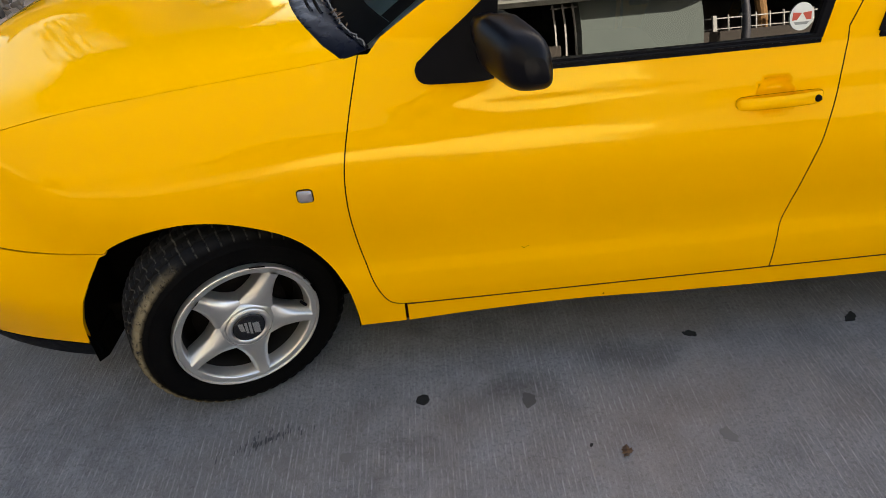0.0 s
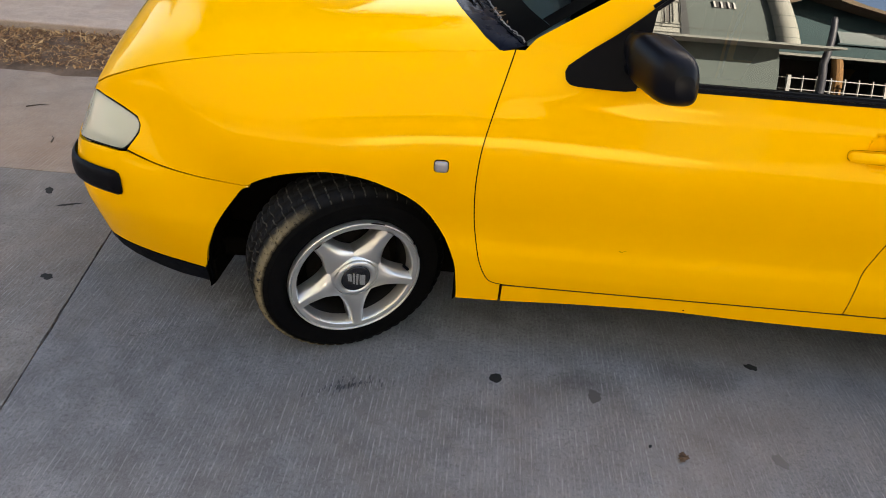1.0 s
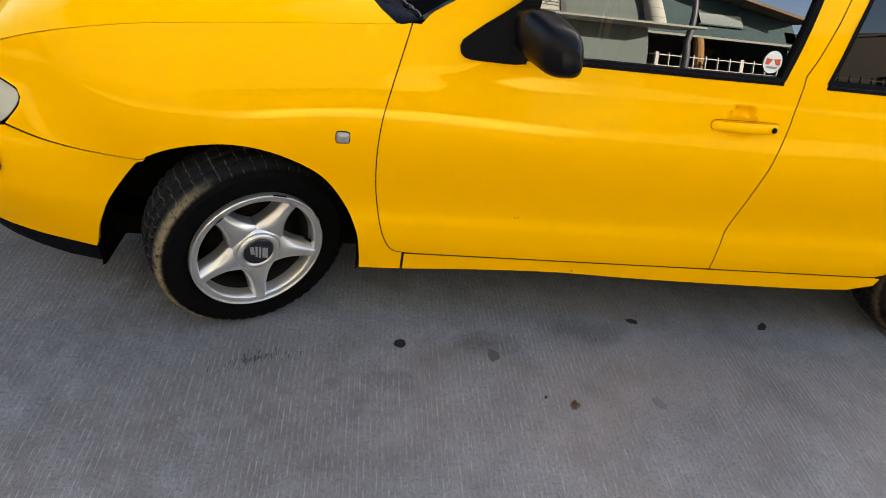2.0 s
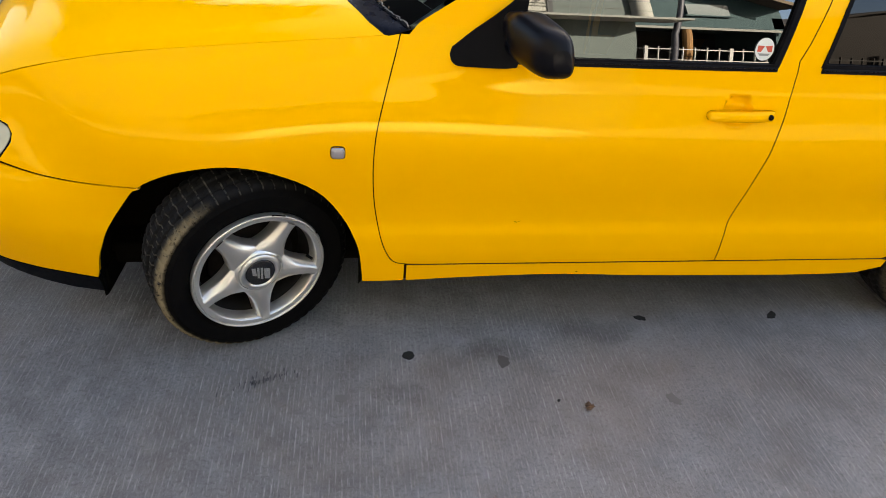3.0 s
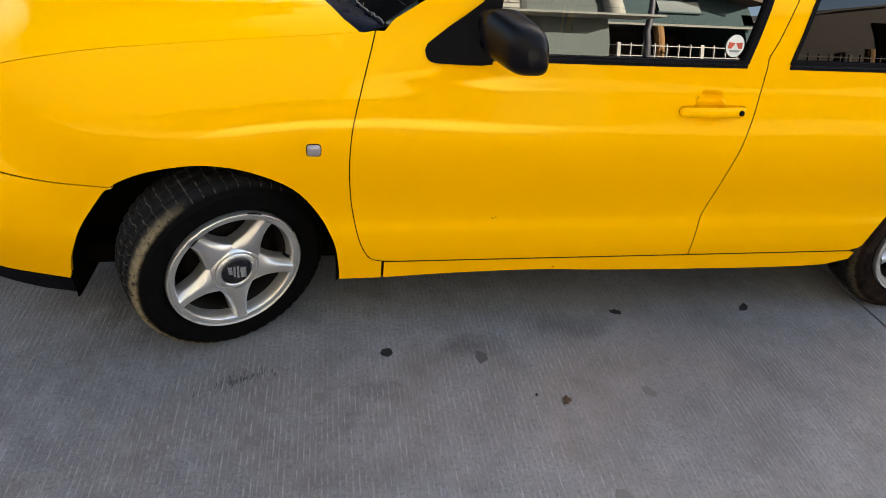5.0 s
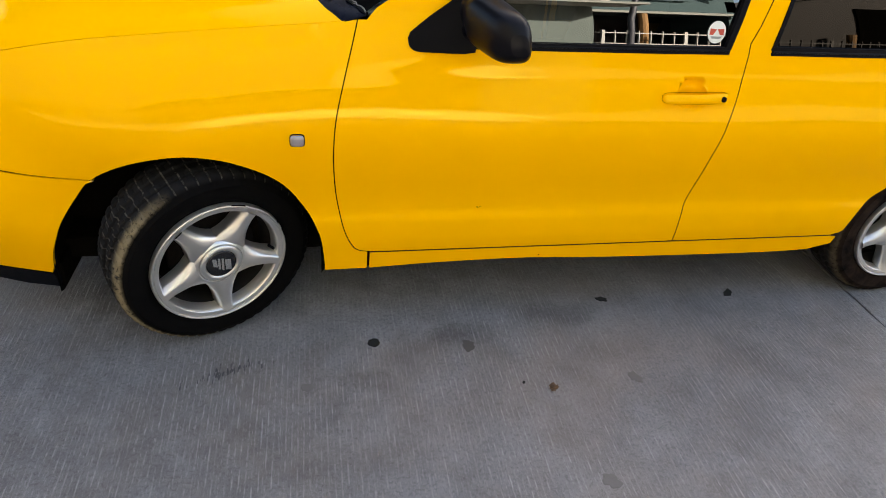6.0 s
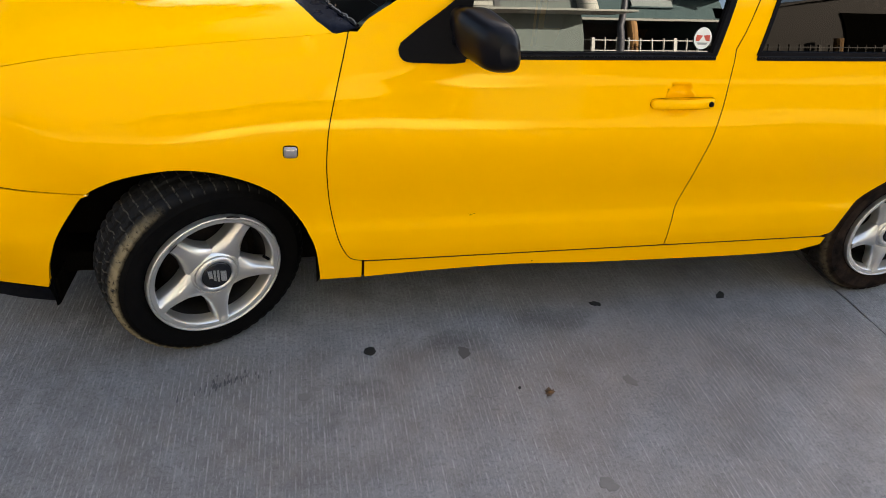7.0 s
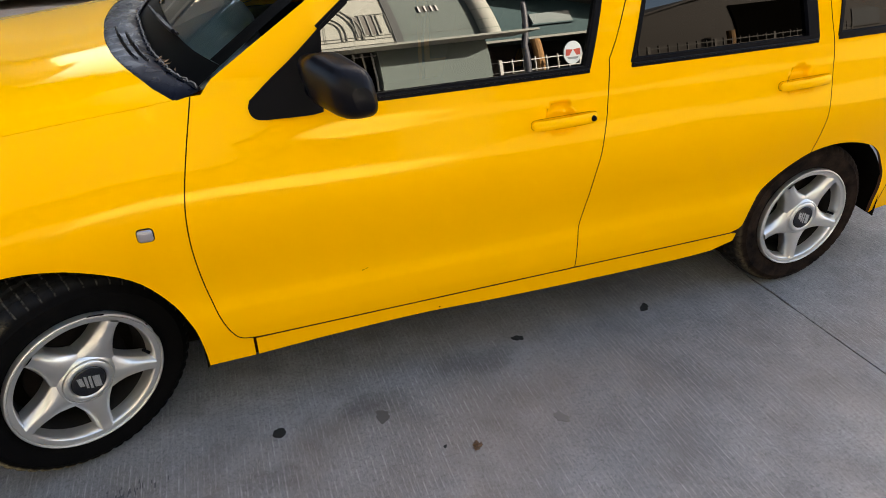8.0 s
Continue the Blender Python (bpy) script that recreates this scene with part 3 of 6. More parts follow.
HOOD_REAR = Curve1((0.08, 0.374), (0.10, 0.356), (0.13, 0.330), (0.17, 0.304), (0.22, 0.279), (0.3, 0.250), (0.4, 0.226), (0.6, 0.200), (0.82, 0.190))
SCREEN_BASE = Curve1((0.08, 0.425), (0.13, 0.405), (0.2, 0.368), (0.3, 0.338), (0.45, 0.310), (0.82, 0.278))


def screen_point(y, h):
    """The windscreen: y across, h from 0 at its base to 1 at the roof."""
    ym = min(y, WIDE - y)
    k = (ym - 0.82) / (0.82 - 0.10)
    yy = y + (0.82 - y) / 0.72 * 0.05 * h
    xb = SCREEN_BASE(ym)
    xt = 0.955 - 0.10 * (1 - k * k)
    zb = 1.005 + 0.045 * (1 - k * k)
    zt = 1.355 + 0.035 * (1 - k * k)
    return (xb + (xt - xb) * h, yy, zb + (zt - zb) * h + 0.010 * math.sin(math.pi * h))


def pillar_line(n=14):
    """The outer edge of the windscreen, in (x, z)."""
    return [(screen_point(0.10, h)[0], screen_point(0.10, h)[2]) for h in np.linspace(0, 1, n)]


def build_side(place, right):
    flip = right

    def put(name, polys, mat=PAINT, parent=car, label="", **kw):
        return part(name, panel_mesh(name, [xz(p) for p in polys], place, mat, flip=flip, edge_mat=RIMSHADE, **kw), None, parent, label)

    # wing
    top = [(x, SEAM_Z(x) + 0.0013) for x in np.linspace(-0.868, 0.392, 46)]
    bump = spline([(-0.684, 0.613), (-0.591, 0.593), (-0.487, 0.580), (-0.399, 0.574), (-0.306, 0.572)], 4)
    arch = [tuple(p) for p in ARCH_F if p[0] > -0.306]
    lamp_edge = [(-0.668, 0.634), (-0.642, 0.668), (-0.636, 0.692), (-0.645, 0.714), (-0.69, 0.732), (-0.737, 0.745), (-0.80, 0.752), (-0.855, 0.742)]
    wing = [(0.441, 0.240), (0.441, 0.3075)] + [tuple(p) for p in DOOR_FRONT[::-1][1:]] + top[::-1] + lamp_edge[::-1] + [tuple(p) for p in bump] + arch
    put("wing", [wing], step=0.028)
    # front door: lower skin, mirror corner, pillar, header and rear frame round the glass
    low = [tuple(p) for p in DOOR_FRONT] + [(x, 0.3070) for x in np.linspace(0.5, 1.44, 12)] + [tuple(p) for p in B_LINE[::-1]]
    pil = pillar_line()
    win_f = [(0.703, 0.957), (0.722, 1.137), (0.79, 1.187), (0.93, 1.287), (1.0, 1.325), (1.06, 1.342), (1.535, 1.355), (1.482, 1.111), (1.447, 0.957)]
    skin = low + B_TOP[::-1][1:] + [(1.02, 1.372)] + [(x, z) for x, z in pil[::-1][:-1]] + [(0.428, 1.004)]
    door = put("front_door", [skin], holes=[xz(win_f)], step=0.013)
    # rear door
    win_r = [(1.590, 0.957), (1.625, 1.12), (1.69, 1.352), (2.20, 1.335), (2.237, 1.08), (2.262, 0.957)]
    sill_r = [(x, 0.3070) for x in np.linspace(1.5, 2.09, 8)]
    arch_r = [tuple(p) for p in ARCH_R if p[0] < 2.346 and p[1] > 0.33]
    rskin = B_TOP[:-1] + [tuple(p) for p in B_LINE] + sill_r + [(2.122, 0.318)] + arch_r + [tuple(p) for p in R_DOOR[::-1]] + [(2.31, 1.02), (2.272, 1.20), (2.26, 1.365)]
    rdoor = put("rear_door", [rskin], holes=[xz(win_r)], step=0.013)
    # rear quarter with the long side window of the load bay
    arch_b = [tuple(p) for p in ARCH_R if p[0] >= 2.346]
    q_skin = [(2.26, 1.365), (2.272, 1.20), (2.31, 1.02)] + [tuple(p) for p in R_DOOR] + arch_b[1:] + [(2.80, 0.25), (2.82, 0.54), (3.16, 0.56), (3.24, 0.9535), (3.10, 1.15), (2.95, 1.33), (2.6, 1.36)]
    win_q = [(2.345, 0.957), (2.345, 1.20), (2.35, 1.325), (2.93, 1.29), (3.0, 1.12), (3.08, 0.962)]
    q = put("rear_quarter", [q_skin], step=0.04, holes=[xz(win_q)])
    put("rear_bumper", [[(2.80, 0.25), (2.82, 0.53), (3.16, 0.55), (3.329, 0.55), (3.329, 0.30), (3.1, 0.26)]], step=0.04)
    # sill
    sill_top = [(x, 0.3052) for x in np.linspace(0.446, 2.095, 20)]
    low_edge = Curve1((0.446, 0.240), (0.683, 0.252), (0.933, 0.257), (1.2, 0.247), (1.488, 0.241), (1.8, 0.238), (1.98, 0.241), (2.06, 0.249), (2.112, 0.268))
    sill_bot = [(x, low_edge(x)) for x in np.linspace(2.112, 0.446, 20)]
    put("sill", [sill_top + [(2.120, 0.30)] + sill_bot])
    # glass and black weather strips
    def pane(name, poly, mat, parent, deep=0.010, label=""):
        def inner(u, z):
            x, y, zz = place(u, z)
            return (x, y + (-deep if right else deep), zz)
        ob = part(name, panel_mesh(name, [xz(poly)], inner, mat, flip=flip, inset=-0.004, step=0.05, rim=0.003), None, parent, label)
        ob.visible_shadow = False
        return ob

    pane("window_pane", win_f, GLASS, door)
    pane("window_pane", win_r, GLASS_DARK, rdoor)
    pane("quarter_pane", [(2.345, 0.955), (2.345, 1.20), (2.35, 1.325), (2.93, 1.29), (3.0, 1.12), (3.08, 0.962)], GLASS_DARK, q)

    def strip(parent, line, w, name="weather_strip", proud=0.004):
        """A black strip along a line on the side."""
        def lifted(u, z):
            x, y, zz = place(u, z)
            return (x, y + (proud if right else -proud), zz)
        line = np.array(line, float)
        a, b = [], []
        for i, p in enumerate(line):
            d = line[min(i + 1, len(line) - 1)] - line[max(i - 1, 0)]
            d = d / np.linalg.norm(d)
            a.append((p[0] - d[1] * w, p[1] + d[0] * w)), b.append((p[0] + d[1] * w, p[1] - d[0] * w))
        return part(name, panel_mesh(name, [xz(a + b[::-1])], lifted, TRIM, flip=flip, inset=0.0, step=0.05, rim=0.016), None, parent)

    strip(door, [(0.665, 0.9645), (0.9, 0.9635), (1.2, 0.9635), (1.455, 0.965)], 0.0100)
    strip(door, [(1.448, 0.968), (1.482, 1.111), (1.535, 1.357)], 0.009)
    strip(door, [(0.72, 1.139), (0.79, 1.190), (0.93, 1.290), (1.0, 1.328), (1.06, 1.345), (1.535, 1.358)], 0.007)
    strip(rdoor, [(1.592, 0.9668), (1.9, 0.9668), (2.262, 0.967)], 0.0122)
    for who, xa, xb in ((door, 0.70, 1.452), (rdoor, 1.594, 2.26)):
        line = [Vector(place(u_of(x), 0.9655)) + Vector((0, 0.005 if right else -0.005, 0)) for x in np.linspace(xa, xb, 14)]
        part("strip_bead", tube(line, 0.0028, 8), SHELL, who)
    strip(rdoor, [(1.593, 0.968), (1.627, 1.12), (1.692, 1.352), (2.20, 1.337)], 0.006)
    strip(rdoor, [(2.243, 0.970), (2.220, 1.08), (2.19, 1.33)], 0.020)
    strip(q, [(2.345, 0.9665), (2.7, 0.9665), (3.08, 0.968)], 0.010)
    strip(q, [(2.347, 0.968), (2.348, 1.20), (2.352, 1.32), (2.93, 1.292), (3.0, 1.125), (3.075, 0.972)], 0.006)

    # dark strips in place of the shade within the gaps
    s = -1 if right else 1
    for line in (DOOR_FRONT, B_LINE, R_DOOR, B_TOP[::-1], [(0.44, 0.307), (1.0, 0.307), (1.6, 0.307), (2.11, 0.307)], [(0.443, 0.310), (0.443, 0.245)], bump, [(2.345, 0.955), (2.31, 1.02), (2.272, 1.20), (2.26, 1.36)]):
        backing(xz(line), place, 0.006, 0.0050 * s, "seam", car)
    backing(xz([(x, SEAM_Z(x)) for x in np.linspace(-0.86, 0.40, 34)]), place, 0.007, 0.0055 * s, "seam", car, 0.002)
    # wheel houses; linings hang extra low in place of the ground's dark shade
    for cx, cz, r in ((-0.085, 0.285, 0.385), (2.440, 0.27, 0.350)):
        verts, faces = [], []
        ang = np.linspace(-0.30 if cx < 1 else -0.12, math.pi + 0.52, 34)
        for a in ang:
            for y in (0.09 if cx < 1 else 0.06, 0.20, 0.42):
                rr = r + (0.0 if y < 0.15 else 0.03)
                yy = WIDE - y if right else y
                verts.append((cx + rr * (-1.0 if a > math.pi else 1.0 if a < 0 else math.cos(a)), yy, max(cz + rr * math.sin(a), 0.215 if cx > 1 else (0.17 if y < 0.15 else 0.10 if y < 0.3 else 0.06) if a > 1 else (0.20 if y < 0.15 else 0.09 if y < 0.3 else 0.05))))
        for i in range(len(ang) - 1):
            for j in range(2):
                faces.append((3 * i + j, 3 * i + j + 1, 3 * i + j + 4, 3 * i + j + 3))
        faces.append([3 * i + 2 for i in range(len(ang))])
        part("wheel_arch_liner", mesh_of("liner", verts, faces, UNDER), None, car, "black wheel arch lining")
    return door, rdoor


door_l, rdoor_l = build_side(side, False)
door_r, rdoor_r = build_side(side_r, True)


def make_cowl():
    m = Mat("faded_plastic", (0.003, 0.0042, 0.010), 0.25, 0.0, Specular_IOR_Level=0.05)
    d = m.ramp(m.noise(16.0, 7, 0.7), (0.45, 0.0), (0.72, 1.0))
    m.to("Base Color", m.mix(m.math("MULTIPLY", d, 0.14), (0.003, 0.0042, 0.010), (0.018, 0.022, 0.036)))
    m.to("Roughness", m.ramp(m.noise(24.0, 4), (0.3, 0.16), (0.7, 0.45)))
    m.bump(m.noise(9.0, 2, 0.5, distortion=1.2), 0.10, 0.012)
    return m.m


def build_front():
    # bonnet
    left = [(x, HOOD_Y(x)) for x in np.linspace(-0.868, 0.364, 44)]
    rear = [(HOOD_REAR(y), y) for y in np.linspace(HOOD_Y(0.364) + 0.004, 0.82, 22)]
    front = spline([(-0.944, 0.82), (-0.919, 0.62), (-0.889, 0.42), (-0.868, HOOD_Y(-0.868))], 5)
    whole = left + rear[1:] + [(x, WIDE - y) for x, y in rear[::-1][1:]] + [(x, WIDE - y) for x, y in left[::-1]] + [(x, WIDE - y) for x, y in front[::-1][1:]] + [tuple(p) for p in front[1:-1]]
    part("bonnet", panel_mesh("bonnet", [whole], hood, PAINT, inset=0.0004, step=0.035, rim=0.014), None, car)

    # front bumper, all round the nose
    def nose(u, z):
        return side(u, z) if u >= UC else side_r(2 * UC - u, z)

    UC = u_of(-0.9501)

    top = [(u_of(x), z) for x, z in spline([(-0.306, 0.5705), (-0.399, 0.5725), (-0.487, 0.5785), (-0.591, 0.5915), (-0.686, 0.6095)], 4)]
    top += [(u_of(-0.712), 0.6035), (u_of(-0.771), 0.6045), (u_of(-0.85), 0.599), (u_of(-0.90), 0.593), (u_of(-0.935), 0.592), (u_of(-0.945), 0.612), (u_of(-0.949), 0.635), (UC, 0.640)]
    archp = [(u_of(x), z) for x, z in ARCH_F if x < -0.306 and z > 0.24][::-1]
    low = [(u_of(-0.496), 0.229), (u_of(-0.669), 0.240), (u_of(-0.779), 0.252), (u_of(-0.876), 0.266), (u_of(-0.94), 0.268), (UC, 0.268)]
    outer = top[::-1] + archp + low
    full = outer[1:] + [(2 * UC - u, z) for u, z in outer[::-1][1:]]
    bumper = part("front_bumper", panel_mesh("bumper", [clean_poly(full)], nose, PAINT, step=0.035), None, car)

    low2 = [(u, z - 0.006) for u, z in low]
    dn = [(u_of(-0.500), 0.163), (u_of(-0.60), 0.162), (u_of(-0.69), 0.176), (u_of(-0.779), 0.200), (u_of(-0.876), 0.240), (u_of(-0.94), 0.250), (UC, 0.250)]
    lp = low2 + [(2 * UC - u, z) for u, z in low2[::-1][1:]] + [(2 * UC - u, z) for u, z in dn[:-1]] + dn[::-1]
    part("bumper_lip", panel_mesh("lip", [lp], nose, TRIM, inset=0.0, step=0.05, rim=0.02), None, bumper, "black lower lip")

    # rubber deflectors before the wheels
    for y0, y1 in ((0.200, 0.46), (WIDE - 0.46, WIDE - 0.200)):
        part("deflector", box((-0.505, y0, 0.115), (-0.490, y1, 0.20), 0.004), UNDER, bumper, "black rubber deflector before the wheel")

    # rubbing strip on the corner, with a rounded end
    def raised(u, z):
        x, y, zz = nose(u, z)
        u0 = u_of(-0.703)
        bulge = 0.016 * max(1 - ((z - 0.506) / 0.042) ** 4, 0) ** 0.5 * min(1, max(0, (u0 - u + 0.004) / 0.03)) ** 0.5
        _, _, nx, ny = plan_at(u if u >= UC else 2 * UC - u)
        return (x - nx * bulge, y - (ny if u >= UC else -ny) * bulge, zz)

    for sgn in (0, 1):
        e = u_of(-0.703)
        mid = UC + 0.36
        poly = [(mid, 0.466), (e - 0.02, 0.466), (e - 0.004, 0.474), (e, 0.490), (e, 0.522), (e - 0.005, 0.538), (e - 0.02, 0.546), (mid, 0.546)]
        if sgn:
            poly = [(2 * UC - u, z) for u, z in poly]
        part("rubbing_strip", panel_mesh("strip", [poly], raised, TRIM, inset=0.0, step=0.012, rim=0.02), None, bumper, "black plastic rubbing strip")

    # grille between the lamps
    gr = [(u_of(-0.947), 0.640), (u_of(-0.947), 0.720), (2 * UC - u_of(-0.947), 0.720), (2 * UC - u_of(-0.947), 0.640)]
    def sunk(u, z):
        x, y, zz = nose(u, z)
        return (x + 0.02, y, zz)
    grille = part("grille", panel_mesh("grille", [gr], sunk, TRIM, step=0.06), None, car, "black front grille")
    for z in (0.655, 0.68, 0.705):
        pts = [Vector(nose(u, z)) + Vector((0.012, 0, 0)) for u in np.linspace(u_of(-0.947), 2 * UC - u_of(-0.947), 20)]
        part("grille_bar", tube(pts, 0.006, 6), BLACK, grille)

    # headlamps: a clouded lens over a bright bowl
    for sgn in (0, 1):
        outline = spline([(u_of(-0.86), 0.739), (u_of(-0.80), 0.750), (u_of(-0.737), 0.741), (u_of(-0.69), 0.728), (u_of(-0.649), 0.711), (u_of(-0.640), 0.692), (u_of(-0.646), 0.669), (u_of(-0.670), 0.636), (u_of(-0.690), 0.617), (u_of(-0.712), 0.608), (u_of(-0.80), 0.607), (u_of(-0.90), 0.598), (u_of(-0.938), 0.602), (u_of(-0.946), 0.630), (u_of(-0.943), 0.670), (u_of(-0.91), 0.709)], 3, True)
        poly = [(u, z) if not sgn else (2 * UC - u, z) for u, z in outline]

        def deep(k):
            def f(u, z):
                x, y, zz = nose(u, z)
                return (x + 0.8 * k, y + (k * 0.6 if not sgn else -k * 0.6), zz)
            return f
        seat = part("headlamp", panel_mesh("headlamp", [poly], deep(0.045), CHROME, inset=0.006, step=0.03), None, car, "clouded headlamp with a pale reflector bowl")
        glass = part("lens", panel_mesh("lens", [poly], deep(0.002), LENS, inset=0.0035, step=0.025, rim=0.004), None, seat, "clouded clear lens")
        glass.visible_shadow = False
        rimv = [Vector(deep(0.004)(u, z)) for u, z in inset_poly(poly, 0.001)]
        part("lamp_seal", tube(rimv + rimv[:1], 0.0024, 6), TRIM, seat)
        # the bulb's bright bar and bowl
        a = [Vector(deep(0.022)(u_of(x) if not sgn else 2 * UC - u_of(x), 0.664)) for x in np.linspace(-0.685, -0.80, 6)]
        part("reflector_bar", tube(a, 0.006, 8), CHROME, seat)
        c = Vector(deep(0.05)(u_of(-0.74) if not sgn else 2 * UC - u_of(-0.74), 0.712))
        v, f = lathe([(0.008, 0.02), (0.018, 0.018), (0.028, 0.010), (0.032, -0.004)], 24)
        bowl = part("bowl", mesh_of("bowl", v, f, CHROME, True), None, seat)
        bowl.matrix_basis = Matrix.Translation(c) @ Matrix.Rotation(radians(-48 if not sgn else 48 + 180), 4, "Z")
        thick(bowl, 0.003)

    # side repeater lamps
    for place, sgn in ((side, 1), (side_r, -1)):
        def dome(u, z):
            x, y, zz = place(u, z)
            k = max(1 - (abs(u - 0.239) / 0.0185) ** 4 - (abs(z - 0.706) / 0.0175) ** 4, 0) ** 0.5
            return (x, y - sgn * (0.002 + 0.009 * k), zz)
        sq = [(0.239 + 0.018 * np.sign(math.cos(a)) * abs(math.cos(a)) ** 0.45, 0.706 + 0.017 * np.sign(math.sin(a)) * abs(math.sin(a)) ** 0.45) for a in np.linspace(0, 2 * math.pi, 28, endpoint=False)]
        rep = part("side_indicator", panel_mesh("repeater", [sq], dome, INDICATOR, flip=sgn < 0, inset=0.0, step=0.004, rim=0.008), None, car, "small smoky grey repeater lamp")
        ring = [Vector(place(u, z)) + Vector((0, -sgn * 0.001, 0)) for u, z in inset_poly(sq, -0.001)]
        part("seal", tube(ring + ring[:1], 0.0015, 6), TRIM, rep)

    # windscreen with its black border, and the weathered cowl below
    ys = np.linspace(0.105, WIDE - 0.105, 30)
    sc = part("windscreen", grid_mesh("screen", lambda y, h: screen_point(y, h), ys, np.linspace(0, 1, 12), SCREEN, True), None, car)
    sc.visible_shadow = False

    def band(y0, y1, h0, h1):
        nrm = Vector((-0.6, 0, 0.8)) * 0.003
        return grid_mesh("border", lambda y, h: Vector(screen_point(y, h)) + nrm, np.linspace(y0, y1, 24), np.linspace(h0, h1, 12), BORDER, True)
    for b in ((0.108, WIDE - 0.108, 0.0, 0.14), (0.108, 0.155, 0.14, 0.95), (WIDE - 0.155, WIDE - 0.108, 0.14, 0.95), (0.108, WIDE - 0.108, 0.95, 1.0)):
        part("screen_border", band(*b), None, sc, "black ceramic border")

    def cowl(y, k):
        ym = min(y, WIDE - y)
        yy = min(max(ym, 0.096), 0.82)
        yy = yy if y < 0.82 else WIDE - yy
        ym = min(yy, WIDE - yy)
        x0, x1 = HOOD_REAR(ym) - 0.003 - 0.004 * step01(ym, 0.1, 0.32), SCREEN_BASE(ym) + 0.010
        z0 = hood_z(HOOD_REAR(ym), yy) - 0.004
        z1 = screen_point(yy, 0.0)[2] + 0.010
        end = step01(ym, 0.096, 0.30)
        fold = 0.008 * noise.noise(Vector((yy * 5, k * 1.3, 1))) + 0.0015 * noise.noise(Vector((yy * 18, k * 5, 5)))
        z = z0 + (z1 - z0) * k
        return (x0 + (x1 - x0) * k, yy, z + (0.010 * math.sin(math.pi * k) ** 0.6 + fold * math.sin(math.pi * k) ** 0.5 * step01(k, 0.12, 0.45)) * end)
    cw = part("cowl", grid_mesh("cowl", cowl, np.r_[np.linspace(0.096, 0.6, 110), np.linspace(0.61, WIDE - 0.096, 90)], np.linspace(0, 1, 22), COWLMAT, True), None, car, "faded and wrinkled blue-black plastic cowl")
    thick(cw, 0.003)
    for dz, r, mat, seed in ((0.003, 0.0050, TRIM, 0), (0.009, 0.0016, FRAY, 7), (0.006, 0.0014, FRAY, 13)):
        rag = [Vector(cowl(y, 0.985)) + Vector((0.006 * noise.noise(Vector((y * 55, seed, 0))), 0, dz + 0.005 * noise.noise(Vector((y * 75, 3 + seed, 0))))) for y in np.linspace(0.097, WIDE - 0.097, 320)]
        part("cowl_seal", tube(rag, r, 5), mat, cw, "frayed rubber seal")
    for y0, y1, k0, k1 in ((0.31, 0.66, 0.46, 0.36), (0.29, 0.60, 0.66, 0.58)):
        pts = [Vector(cowl(y0 + (y1 - y0) * q, k0 + (k1 - k0) * q + 0.02 * math.sin(math.pi * q))) + Vector((-0.001, 0, 0.001)) for q in np.linspace(0, 1, 9)]
        part("cowl_slot", tube(pts, 0.004, 6, [0.001, 0.002, 0.0028, 0.003, 0.003, 0.003, 0.0028, 0.002, 0.001]), UNDER, cw)
        part("cowl_ridge", tube([p + Vector((0.006, 0, 0.0015)) for p in pts], 0.0022, 6), COWLMAT, cw)
    # wipers resting along the screen base
    for y0, y1 in ((0.74, 0.36), (1.30, 0.86)):
        line = [Vector(screen_point(y, 0.10 + 0.10 * (y0 - y))) + Vector((-0.012, 0, 0.018)) for y in np.linspace(y0, y1, 8)]
        w = part("wiper", tube(line, 0.006, 6), BLACK, car, "black wiper arm and blade")
        part("blade", tube([p + Vector((0.010, 0, -0.008)) for p in line[2:]], 0.005, 6), BLACK, w)


COWLMAT = make_cowl()
build_front()


